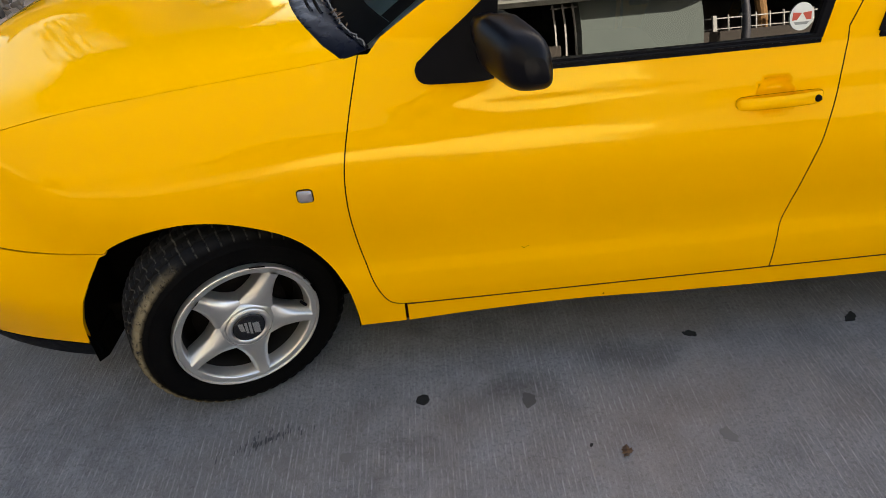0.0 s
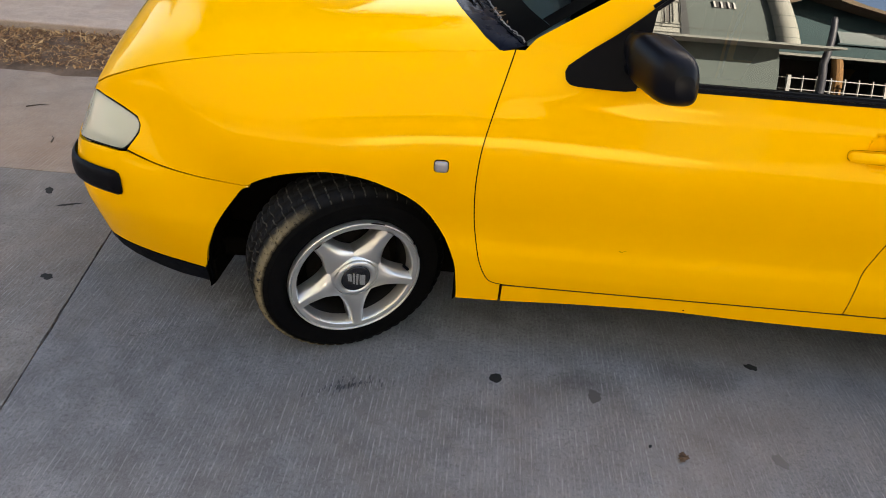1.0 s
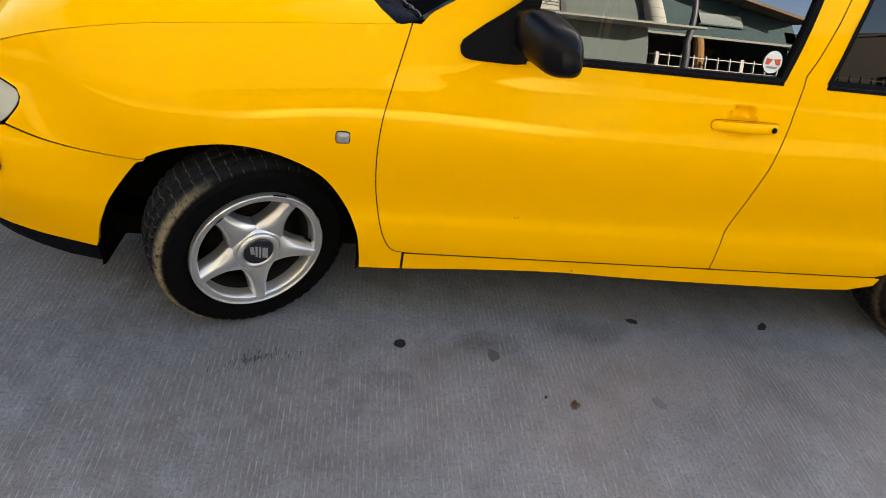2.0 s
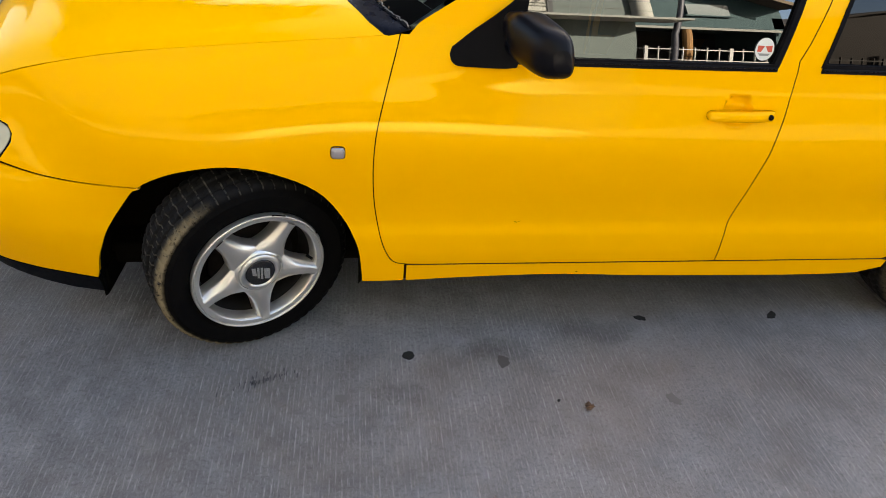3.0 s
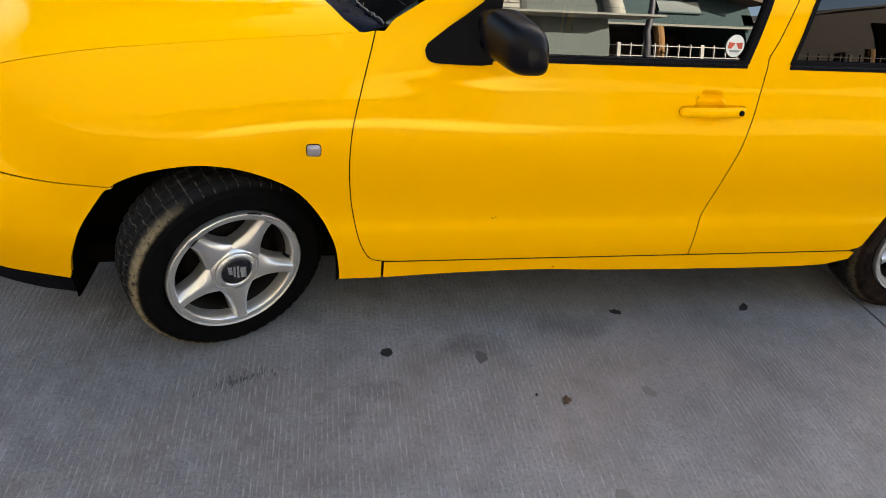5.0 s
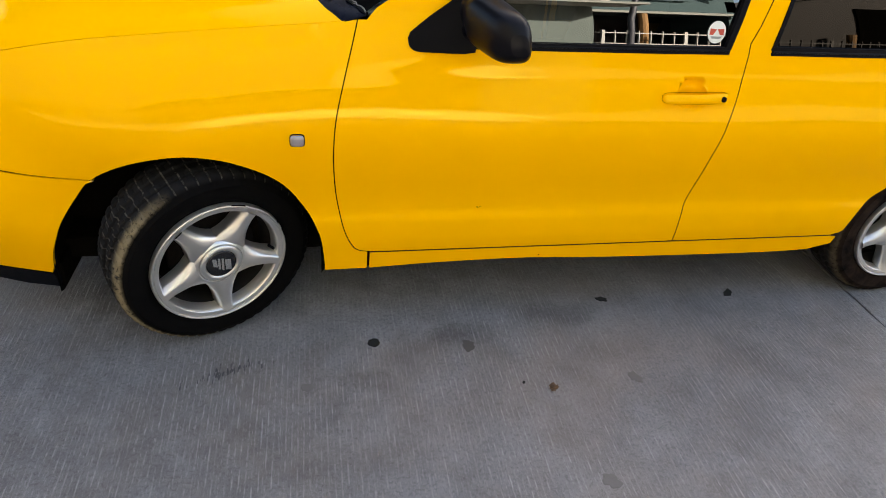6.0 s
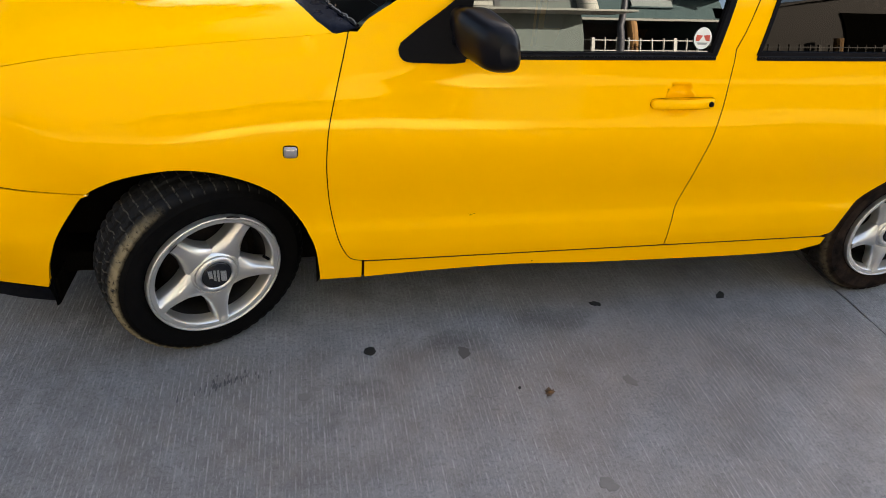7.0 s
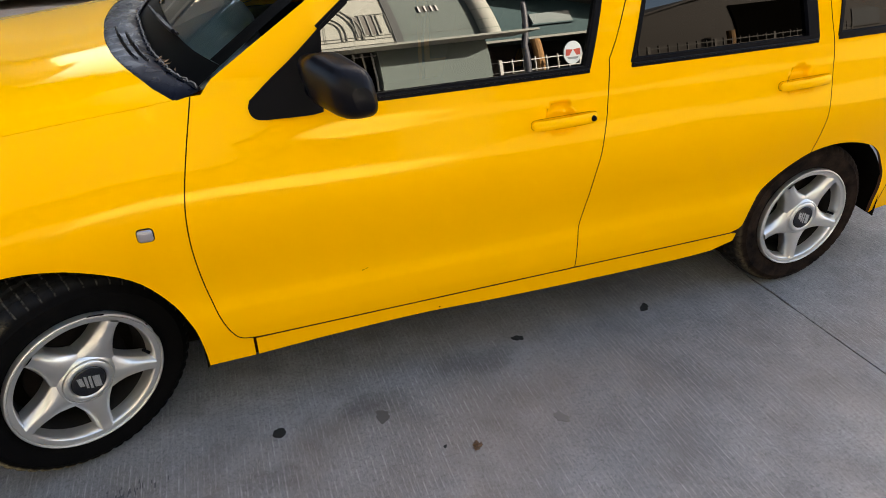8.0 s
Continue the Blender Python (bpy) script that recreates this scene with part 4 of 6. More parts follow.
def build_top_and_tail():
    def roof(x, y):
        k = (y - 0.82) / 0.67
        z = 1.395 - 0.030 * abs(k) ** 2.5 - 0.02 * ((x - 1.7) / 1.3) ** 2
        return (x, y, z)
    edge_l = [(x, 0.150 + 0.01 * ((x - 1.8) / 1.2) ** 2) for x in np.linspace(0.93, 2.95, 18)]
    front = [(screen_point(y, 1.0)[0] + 0.004, screen_point(y, 1.0)[1]) for y in np.linspace(0.14, WIDE - 0.14, 14)]
    poly = [(x, y) for x, y in front] + [(x, WIDE - y) for x, y in edge_l[1:]] + [(3.0, 0.82)] + [(x, y) for x, y in edge_l[::-1][:-1]]
    part("roof", panel_mesh("roof", [poly], roof, PAINT, step=0.08, inset=0.001, rim=0.02), None, car)
    # tailgate with its glass
    def tail(y, k):
        ym = abs(y - 0.82) / 0.6
        pts = Curve1((0, 1.375), (0.3, 1.17), (0.5, 0.96), (0.75, 0.75), (1, 0.55))
        xs = Curve1((0, 2.96), (0.3, 3.10), (0.5, 3.25), (0.75, 3.31), (1, 3.32))
        inw = 0.12 - 0.09 * min(k / 0.5, 1)
        return (xs(k) - 0.06 * ym ** 2.5, 0.82 + (y - 0.82) * (0.80 - inw) / 0.6, pts(k) - 0.03 * ym ** 2 * (1 - k))
    tg = part("tailgate", grid_mesh("tailgate", tail, np.linspace(0.22, 1.42, 24), np.linspace(0, 1, 24), PAINT), None, car)
    thick(tg, 0.01)
    def tg_glass(y, k):
        x, yy, z = tail(y, k)
        return (x + 0.006, yy, z + 0.003)
    part("rear_pane", grid_mesh("rear_pane", tg_glass, np.linspace(0.30, 1.34, 16), np.linspace(0.06, 0.44, 10), GLASS_DARK), None, tg)
    for y0, y1 in ((0.225, 0.33), (1.31, 1.415)):
        def lampf(y, k):
            x, yy, z = tail(y, k)
            return (x + 0.012, yy, z)
        part("tail_lamp", grid_mesh("tail_lamp", lampf, np.linspace(y0, y1, 6), np.linspace(0.52, 0.76, 8), TAILRED), None, car, "red tail lamp")
    part("rear_bumper_centre", box((3.20, 0.70, 0.30), (3.288, 0.94, 0.548), 0.012), PAINT, car)
    # floor pan, inner bulkheads
    part("underbody", box((-0.42, 0.34, 0.125), (3.15, 1.30, 0.24), 0.02), UNDER, car)
    for x0, x1 in ((0.34, 2.04), ):
        for y0, y1 in ((0.13, 0.36), (1.28, 1.51)):
            part("floor_pan", box((x0, y0 + 0.06, 0.195), (x1, y1, 0.26), 0.01), UNDER, car)
    part("undertray", box((-0.66, 0.30, 0.150), (-0.385, 1.34, 0.225), 0.01), UNDER, car)
    part("bulkhead", box((0.33, 0.11, 0.24), (0.36, 1.53, 0.96), 0.01), UNDER, car)
    part("exhaust", tube([(0.6, 0.9, 0.16), (1.8, 0.9, 0.15), (2.2, 1.05, 0.16), (3.2, 1.15, 0.18)], 0.022, 10), STEEL, car)
    for x in (0.0, 2.443):
        part("axle", tube([(x, 0.16, 0.285), (x, 1.48, 0.285)], 0.03, 10), UNDER, car)


def build_cabin():
    def dash(y, k):
        prof = Curve1((0, 0), (0.35, 0.10), (0.6, 0.22), (0.75, 0.30), (1, 0.34))
        zz = Curve1((0, 1.005), (0.35, 1.02), (0.6, 1.0), (0.75, 0.93), (1, 0.70))
        ym = min(y, WIDE - y)
        return (max(SCREEN_BASE(ym) - 0.02, 0.3) + 0.10 * 0 + prof(k), y, zz(k) - 0.02 + 0.01 * math.sin(y * 9))
    d = part("dashboard", grid_mesh("dash", dash, np.linspace(0.13, WIDE - 0.13, 30), np.linspace(0, 1, 14), DASH), None, car, "grey-green dashboard, coloured pale for the sky sheen in the screen")
    thick(d, 0.01)
    ring = [Vector((0.90 + 0.06 * math.sin(a), 0.45 + 0.18 * math.cos(a), 0.93 + 0.165 * math.sin(a))) for a in np.linspace(0, 2 * math.pi, 36)]
    w = part("steering_wheel", tube(ring, 0.014, 8, caps=False), BLACK, car, "black steering wheel", 60)
    for a in (0.2, 1.57 + 3.14, 2.94):
        part("spoke", tube([(0.89, 0.45, 0.92), (0.90 + 0.06 * math.sin(a), 0.45 + 0.18 * math.cos(a), 0.93 + 0.165 * math.sin(a))], 0.016, 8), BLACK, w)

    def seat(x, y, wide):
        s = part("seat", box((x, y - wide / 2, 0.40), (x + 0.52, y + wide / 2, 0.58), 0.05), CLOTH, car, "dark cloth seat", 40)
        bm = box((-0.07, -wide / 2 + 0.01, 0), (0.07, wide / 2 - 0.01, 0.60), 0.05)
        b = part("backrest", bm, CLOTH, s, smooth=40)
        b.matrix_basis = pose(x + 0.52, y, 0.50, 0, 16, 0)
        for yy in ((0,) if wide < 0.7 else (-0.33, 0.33)):
            bm = box((-0.05, -0.13, 0.62), (0.04, 0.13, 0.80), 0.04)
            h = part("headrest", bm, CLOTH, s, smooth=40)
            h.matrix_basis = pose(x + 0.52, y + yy, 0.50, 0, 16, 0)
    seat(1.02, 0.46, 0.50), seat(1.02, 1.18, 0.50), seat(1.82, 0.82, 1.24)
    part("load_cover", box((2.42, 0.16, 0.90), (3.02, 1.48, 0.915), 0.004), CLOTH, car)
    part("headliner", grid_mesh("headliner", lambda x, y: (x, y, 1.36 - 0.03 * abs((y - 0.82) / 0.6) ** 2.5 - 0.02 * ((x - 1.7) / 1.3) ** 2), np.linspace(0.95, 2.9, 10), np.linspace(0.24, 1.40, 10), Mat("headliner_grey", (0.16, 0.15, 0.14), 0.95).m), None, car, "grey roof lining")
    for door, y in ((door_l, 0.085), (door_r, WIDE - 0.085)):
        part("door_card", box((0.48, y - 0.008, 0.32), (1.44, y + 0.008, 0.935), 0.004), CLOTH, door)
    for door, y in ((rdoor_l, 0.085), (rdoor_r, WIDE - 0.085)):
        part("door_card", box((1.50, y - 0.008, 0.62), (2.30, y + 0.008, 0.935), 0.004), CLOTH, door)


build_top_and_tail()
build_cabin()


TYRE_TALL = 1.14


def build_wheel(x, y, z, size, steer, spin, rubber, right=False, camber=0.0):
    """One alloy wheel on its tyre; its outer face looks to -y."""
    base = Matrix.Translation((x, y, z)) @ Matrix.Rotation(radians(steer + (180 if right else 0)), 4, "Z") @ Matrix.Rotation(radians(camber), 4, "X") @ Matrix.Scale(size, 4)
    turn = base @ Matrix.Rotation(radians(spin), 4, "Y")
    inv = car.matrix_world.inverted()

    def piece(name, me, parent, label="", m=None):
        ob = part(name, me, None, None, label)
        ob.parent = parent
        if parent is car:
            ob.matrix_parent_inverse = inv
            ob.matrix_basis = m or turn
        return ob

    # barrel and lip
    v, f = lathe([(0.1985, -0.066), (0.1985, -0.080), (0.1970, -0.0835), (0.1945, -0.0845), (0.1925, -0.0835), (0.1915, -0.0815), (0.1905, -0.0785), (0.1893, -0.0785), (0.1885, -0.0812), (0.1770, -0.0790), (0.1750, -0.0770), (0.1730, -0.070), (0.168, -0.040), (0.160, 0.01), (0.165, 0.07), (0.185, 0.085)], 112)
    wheel = piece("wheel", mesh_of("rim_barrel", v[:], f, [ALLOY, ALLOY_DIRT_SHADE], True), car, "scuffed silver alloy wheel with five spokes")
    for k, poly in enumerate(wheel.data.polygons):
        poly.material_index = 1 if k % 15 >= 12 else 0
    wheel.data.set_sharp_from_angle(angle=radians(32))
    # tyre with shoulder blocks and tread grooves
    prof = [(0.1820, -0.0530), (0.1965, -0.0620), (0.2050, -0.0695), (0.2200, -0.0760), (0.2360, -0.0785), (0.2470, -0.0775), (0.2485, -0.0785), (0.2510, -0.0765), (0.2610, -0.0710), (0.2675, -0.0660), (0.2735, -0.0590), (0.2765, -0.0480), (0.2775, -0.0320), (0.2710, -0.0290), (0.2710, -0.0230), (0.2785, -0.0200), (0.2795, -0.0040), (0.2720, -0.0010), (0.2720, 0.0260), (0.2795, 0.0290), (0.2785, 0.0570), (0.2710, 0.0600), (0.2710, 0.0660), (0.2775, 0.0690), (0.2765, 0.0850), (0.2735, 0.0960), (0.2610, 0.1080), (0.2360, 0.1155), (0.2050, 0.1065), (0.1820, 0.0900)]
    prof = [(r if r < 0.1985 else 0.1985 + (r - 0.1985) * TYRE_TALL, yy) for r, yy in prof]
    v, f = lathe(prof, 216, lambda i, j: 0.0050 if j in (8, 9, 10, 11, 12, 23, 24, 25) and i % 4 == 0 else (0.0045 if j in (15, 16, 19, 20) and i % 4 == 2 else 0))
    tyre = piece("tyre", mesh_of("tyre", v, f, rubber, True), wheel, "worn black tyre with dried mud on its shoulder" if steer else "worn black tyre")
    tyre.data.set_sharp_from_angle(angle=radians(38))
    # five spokes, wide and soft at the hub, ridged towards the rim
    bm = bmesh.new()
    W = Curve1((0.040, 0.058), (0.062, 0.052), (0.080, 0.043), (0.100, 0.0335), (0.125, 0.0265), (0.150, 0.0225), (0.177, 0.0205))
    Y = Curve1((0.040, -0.0730), (0.066, -0.0735), (0.090, -0.0770), (0.120, -0.0785), (0.150, -0.0790), (0.177, -0.0850))
    rs = [0.040, 0.052, 0.064, 0.076, 0.088, 0.102, 0.118, 0.136, 0.156, 0.168, 0.177]
    for k in range(5):
        a = 2 * math.pi * k / 5
        rings = []
        for r in rs:
            w, y = W(r), Y(r)
            tip = step01(r, 0.085, 0.150)
            drop = 0.010 + 0.006 * step01(r, 0.055, 0.10)
            half = []
            for q in (0.0, 0.22, 0.42, 0.60, 0.76, 0.90, 1.0):
                half.append((w * q, y + drop * ((1 - tip) * q ** 2.2 + tip * max(0.0, (q - 0.50) / 0.50) ** 1.4)))
            half += [(w + 0.0014, y + drop + 0.0045), (w + 0.0024, y + drop + 0.014), (w + 0.004, y + 0.052)]
            sec = [(-s, d) for s, d in half[:0:-1]] + half
            rings.append([bm.verts.new((r * math.cos(a) - s * math.sin(a), yy, r * math.sin(a) + s * math.cos(a))) for s, yy in sec])
        for p, q in zip(rings[:-1], rings[1:]):
            for j in range(len(p) - 1):
                bm.faces.new((p[j], p[j + 1], q[j + 1], q[j]))
        me = bpy.data.meshes.new("spoke")
        bmesh.ops.recalc_face_normals(bm, faces=bm.faces)
        bm.to_mesh(me)
        bm.free()
        me.materials.append(ALLOY)
        me.polygons.foreach_set("use_smooth", [True] * len(me.polygons))
        me.set_sharp_from_angle(angle=radians(44))
        piece("spoke", me, wheel)
        bm = bmesh.new()
    bm.free()
    # hub dish, centre cap and its badge plate
    v, f = lathe([(0.0005, -0.0760), (0.043, -0.0760), (0.0455, -0.0798), (0.049, -0.0820), (0.054, -0.0818), (0.0600, -0.0795), (0.0615, -0.0775), (0.0622, -0.0660), (0.0645, -0.0660), (0.0652, -0.0760), (0.070, -0.0730), (0.076, -0.0630), (0.078, -0.0330)], 80)
    hub = piece("hub", mesh_of("hub", v, f, ALLOY, True), wheel)
    hub.data.set_sharp_from_angle(angle=radians(40))
    v, f = lathe([(0.0005, -0.0815), (0.040, -0.0815), (0.0432, -0.0806), (0.0445, -0.0730)], 56)
    cap = piece("centre_cap", mesh_of("cap", v, f, EMBLEM_DARK, True), wheel, "black centre cap with a plain silver badge")
    bm = bmesh.new()
    for j, (x0, x1, lo, hi) in enumerate(((-0.0270, -0.0150, -0.008, 0.017), (-0.0110, -0.0045, -0.016, 0.019), (-0.0005, 0.0060, -0.019, 0.019), (0.0100, 0.0270, -0.018, 0.016))):
        slope = 0.005
        pts = [(x0 + slope, lo), (x1 + slope, lo - 0.001), (x1 - slope, hi), (x0 - slope, hi)]
        t = [bm.verts.new((x * 1.05, -0.0830, z * 1.05)) for x, z in pts]
        b = [bm.verts.new((x * 1.05, -0.0805, z * 1.05)) for x, z in pts]
        bm.faces.new(t)
        for i in range(4):
            bm.faces.new((t[i], b[i], b[(i + 1) % 4], t[(i + 1) % 4]))
    badge = part("badge", bm, EMBLEM_LIGHT, None, "plain silver slanted bars")
    badge.parent = wheel
    # brake behind the spokes
    v, f = lathe([(0.0005, 0.0), (0.05, -0.01), (0.128, -0.006), (0.128, 0.014), (0.0005, 0.014)], 48)
    piece("brake_disc", mesh_of("disc", v, f, STEEL, True), wheel)
    v, f = lathe([(0.0005, 0.03), (0.163, 0.03)], 32)
    piece("brake_shield", mesh_of("shield", v, f, UNDER), wheel)
    for a0, a1 in ((28, 36), (82, 94), (44, 46), (-30, -28)) if steer and not right else ():
        arc = [Vector((0.1972 * math.cos(radians(a)), -0.0832, 0.1972 * math.sin(radians(a)))) for a in np.linspace(a0, a1, 8)]
        part("kerb_scuff", tube(arc, 0.0022, 5), STEEL, None, "dark chipped edge").parent = wheel
    # balance weight and a valve
    part("valve", tube([(0.152, -0.050, 0.035), (0.160, -0.072, 0.037)], 0.0045, 8), BLACK, None).parent = wheel
    return wheel


build_wheel(-0.028, 0.097, 0.3035, 1.032, 25.3, 15, RUBBER, camber=5.0)
build_wheel(2.447, 0.150, 0.2825, 0.972, 0, 20, RUBBER_CLEAN)
build_wheel(0.028, WIDE - 0.097, 0.3010, 1.032, 21, 10, RUBBER_CLEAN, True)
build_wheel(2.447, WIDE - 0.150, 0.2825, 0.972, 0, 30, RUBBER_CLEAN, True)


def build_mirror(sgn, door):
    """A black wing mirror on its triangular foot."""
    def flat(x, y, z):
        return (x, y if sgn > 0 else WIDE - y, z)
    # foot: follows the door's corner, slightly proud
    place = side if sgn > 0 else side_r

    def foot(u, z):
        x, y, zz = place(u, z)
        return (x, y - sgn * (0.008 + 0.010 * step01(x, 0.53, 0.66)), zz)
    out = [tuple(p) for p in spline([(0.5305, 0.972), (0.536, 0.953), (0.556, 0.943), (0.61, 0.944), (0.68, 0.946)], 8)] + [(0.706, 0.950), (0.726, 1.136), (0.775, 1.172), (0.80, 1.190), (0.796, 1.199), (0.76, 1.173)] + [tuple(p) for p in spline([(0.718, 1.140), (0.629, 1.063), (0.557, 1.003), (0.537, 0.987)], 7)]
    f = part("mirror_foot", panel_mesh("foot", [out], foot, BLACK, flip=sgn < 0, inset=0.0, step=0.02, rim=0.03), None, door, "matt black mirror foot")
    # housing: rounded sections along its length, closed by the mirror glass
    rings = []
    bm = bmesh.new()
    n = 28
    for k, s in enumerate(list(np.linspace(0, 0.80, 13)) + [0.84, 0.88, 0.905, 0.912, 0.920, 0.928, 0.945, 0.965, 0.982, 0.994, 1.0]):
        y = 0.030 - 0.187 * s
        r = (0.66 + 0.34 * step01(s, 0.0, 0.35)) * (1 - 0.10 * s * s) * (1 - 0.55 * max(0, (s - 0.66) / 0.34) ** 3.2)
        cx, cz = 0.699 + 0.074 * s, 1.046 - 0.026 * s
        ring = []
        for a in np.linspace(0, 2 * math.pi, n, endpoint=False):
            c, d = math.cos(a), math.sin(a)
            dx = (0.054 if c > 0 else 0.058) * np.sign(c) * abs(c) ** (0.58 if c > 0 else 0.78)
            dz = 0.066 * np.sign(d) * abs(d) ** (0.80 if d > 0 else 0.58)
            ring.append(bm.verts.new(flat(cx + dx * r + 0.02 * (dz / 0.067) * -0.35, y, cz + dz * r)))
        rings.append(ring)
    for a, b in zip(rings[:-1], rings[1:]):
        for j in range(n):
            bm.faces.new((a[j], a[(j + 1) % n], b[(j + 1) % n], b[j]))
    bm.faces.new(rings[0]), bm.faces.new(rings[-1])
    h = part("wing_mirror", bm, SHELL, door, "satin black wing mirror housing", 60)
    bm = bmesh.new()
    v = [bm.verts.new(flat(*p)) for p in ((0.748, -0.022, 0.995), (0.796, -0.120, 0.980), (0.796, -0.120, 1.050), (0.748, -0.022, 1.080))]
    bm.faces.new(v)
    part("mirror_pane", bm, MIRROR, h)
    arm = part("mirror_arm", tube([flat(0.688, 0.04, 1.0), flat(0.698, 0.01, 1.01), flat(0.715, -0.03, 1.015)], 0.026, 12), BLACK, h, smooth=50)


build_mirror(1, door_l)
build_mirror(-1, door_r)


def build_handle(x, z, place, sgn, parent, lock):
    """A body-coloured pull handle over its shallow bowl."""
    def lift(h, x0):
        def f(u, w):
            px, py, pz = place(u, w)
            return (px, py - sgn * h(u, w), pz)
        return f
    L = 0.205
    def bar(u, w):
        s = (u - x) / L
        up = 0.020 * math.sin(math.pi * min(max(s * 1.0, 0.0), 1)) ** 0.35 + 0.004
        k = max(1 - ((w - z - 0.003 * s) / 0.0170) ** 2, 0) ** 0.5
        return up * (0.45 + 0.55 * k)
    out = spline([(x, z), (x + 0.005, z + 0.0105), (x + 0.03, z + 0.0140), (x + 0.16, z + 0.0165), (x + 0.195, z + 0.0160), (x + L, z + 0.010), (x + L, z - 0.006), (x + 0.19, z - 0.0120), (x + 0.03, z - 0.0140), (x + 0.005, z - 0.0105)], 3, True)
    hd = part("door_handle", panel_mesh("handle", [out], lift(bar, x), PAINT, flip=sgn < 0, inset=0.0, step=0.008, rim=0.02), None, parent, "body-coloured door handle")
    ring = [Vector(lift(lambda u, w: 0.0012, x)(u, w)) for u, w in inset_poly(out, -0.0005)]
    part("handle_seal", tube(ring + ring[:1], 0.0005, 5), SEAMDARK, hd)

    if lock:
        v, f = lathe([(0.0005, -0.004), (0.0070, -0.004), (0.0080, -0.002), (0.0080, 0.012)], 20)
        px, py, pz = place(x + 0.187, z + 0.002)
        lk = part("lock", mesh_of("lock", v, f, BLACK, True), None, hd, "black key lock")
        lk.matrix_basis = Matrix.Translation((px, py - sgn * 0.018, pz))


build_handle(1.274, 0.831, skin, 1, door_l, True)
build_handle(2.124, 0.837, skin, 1, rdoor_l, False)
build_handle(1.274, 0.831, skin_r, -1, door_r, True)
build_handle(2.124, 0.837, skin_r, -1, rdoor_r, False)


def build_sticker():
    """A round white sticker with a red and black mark, stuck to the front side glass."""
    def on(u, z):
        x, y, zz = side(u, z)
        return (x, y + 0.007, zz)
    cx, cz, r = 1.408, 1.012, 0.030
    disc = [(cx + r * 0.92 * math.cos(a), cz + r * math.sin(a)) for a in np.linspace(0, 2 * math.pi, 40, endpoint=False)]
    s = part("sticker", panel_mesh("sticker", [disc], on, Mat("sticker_white", (0.70, 0.72, 0.70), 0.4).m, inset=0, step=0.02, rim=0.0006), None, door_l, "round white sticker with red shapes")
    red = Mat("sticker_red", (0.50, 0.07, 0.04), 0.4).m
    dark = Mat("sticker_grey", (0.25, 0.27, 0.27), 0.4).m

    def on2(u, z):
        x, y, zz = side(u, z)
        return (x, y + 0.0062, zz)
    for name, poly, m in (("red_mark", [(-0.022, -0.007), (-0.011, -0.007), (-0.001, 0.008), (-0.021, 0.010)], red), ("red_mark", [(0.022, -0.007), (0.011, -0.007), (0.001, 0.008), (0.021, 0.010)], red), ("grey_bar", [(-0.013, -0.017), (0.013, -0.017), (0.018, -0.011), (-0.018, -0.011)], dark)):
        part(name, panel_mesh(name, [[(cx + u, cz + v) for u, v in poly]], on2, m, inset=0, step=0.02, rim=0.0004), None, s)


build_sticker()

build_ground()


def build_scratch():
    """A short scratch on the door skin and a chip on the sill."""
    for x, z, dx, dz, w, who in ((0.780, 0.461, 0.009, 0.003, 0.0006, door_l), (1.004, 0.268, 0.002, 0.0, 0.0018, door_l), (0.772, 0.462, 0.003, -0.0015, 0.0006, door_l)):
        pts = [Vector(side(x + dx * k, z + dz * k + 0.001 * math.sin(k * 3))) for k in (-1, -0.3, 0.3, 1)]
        part("scratch", tube(pts, w, 5), SEAMDARK, who)


build_scratch()


# ---- houses across the street, seen in the glass and the paint ----
GREYWALL = make_wall("grey_render", (0.052, 0.066, 0.060))
WHITEWALL = make_wall("white_render", (0.19, 0.19, 0.165))
TEALWALL = make_wall("teal_render", (0.0065, 0.027, 0.030))
BROWNROOF = make_wall("brown_sheet", (0.018, 0.013, 0.010))
BROWNWALL = make_wall("brown_render", (0.014, 0.009, 0.005))
PALE = make_wall("pale_trim", (0.125, 0.128, 0.115))
DARKGAP = make_wall("dark_opening", (0.015, 0.015, 0.015), 0.8)
WHITEIRON = Mat("white_iron", (0.218, 0.215, 0.203), 0.5).m
OCHRE = make_wall("ochre_paint", (0.122, 0.058, 0.012))
ROOF = make_wall("roof_sheet", (0.058, 0.041, 0.032))
EAVES = make_wall("ochre_fascia", (0.067, 0.045, 0.022))
POLEMAT = make_wall("dark_pole_paint", (0.014, 0.015, 0.022), 0.5)


def bar(bm, a, b, r):
    """A square bar from a to b."""
    a, b = Vector(a), Vector(b)
    d = b - a
    q = d.to_track_quat("Z", "Y").to_matrix().to_4x4()
    bmesh.ops.create_cube(bm, size=1.0, matrix=Matrix.Translation((a + b) / 2) @ q @ Matrix.Diagonal((2 * r, 2 * r, d.length, 1)))


def house(name, label):
    h = new(name)
    bpy.context.view_layer.update()
    return tagged(h, label, "house")


def railing(x0, x1, y, z0, z1, parent, gap=0.21, iron=None):
    iron = iron or WHITEIRON
    rail = part("railing", box((x0, y - 0.02, z1 - 0.17), (x1, y + 0.02, z1 - 0.12)), iron, parent, "white iron railing")
    n = int((x1 - x0) / gap)
    for k in range(n + 1):
        x = x0 + (x1 - x0) * k / n
        w = 0.030 if k % 7 == 1 else 0.007
        part("baluster", box((x - w, y - 0.022, z0), (x + w, y + 0.022, z1 if w < 0.05 else z1 - 0.04)), iron, rail)
    part("low_rail", box((x0, y - 0.018, z0 + 0.08), (x1, y + 0.018, z0 + 0.12)), iron, rail)


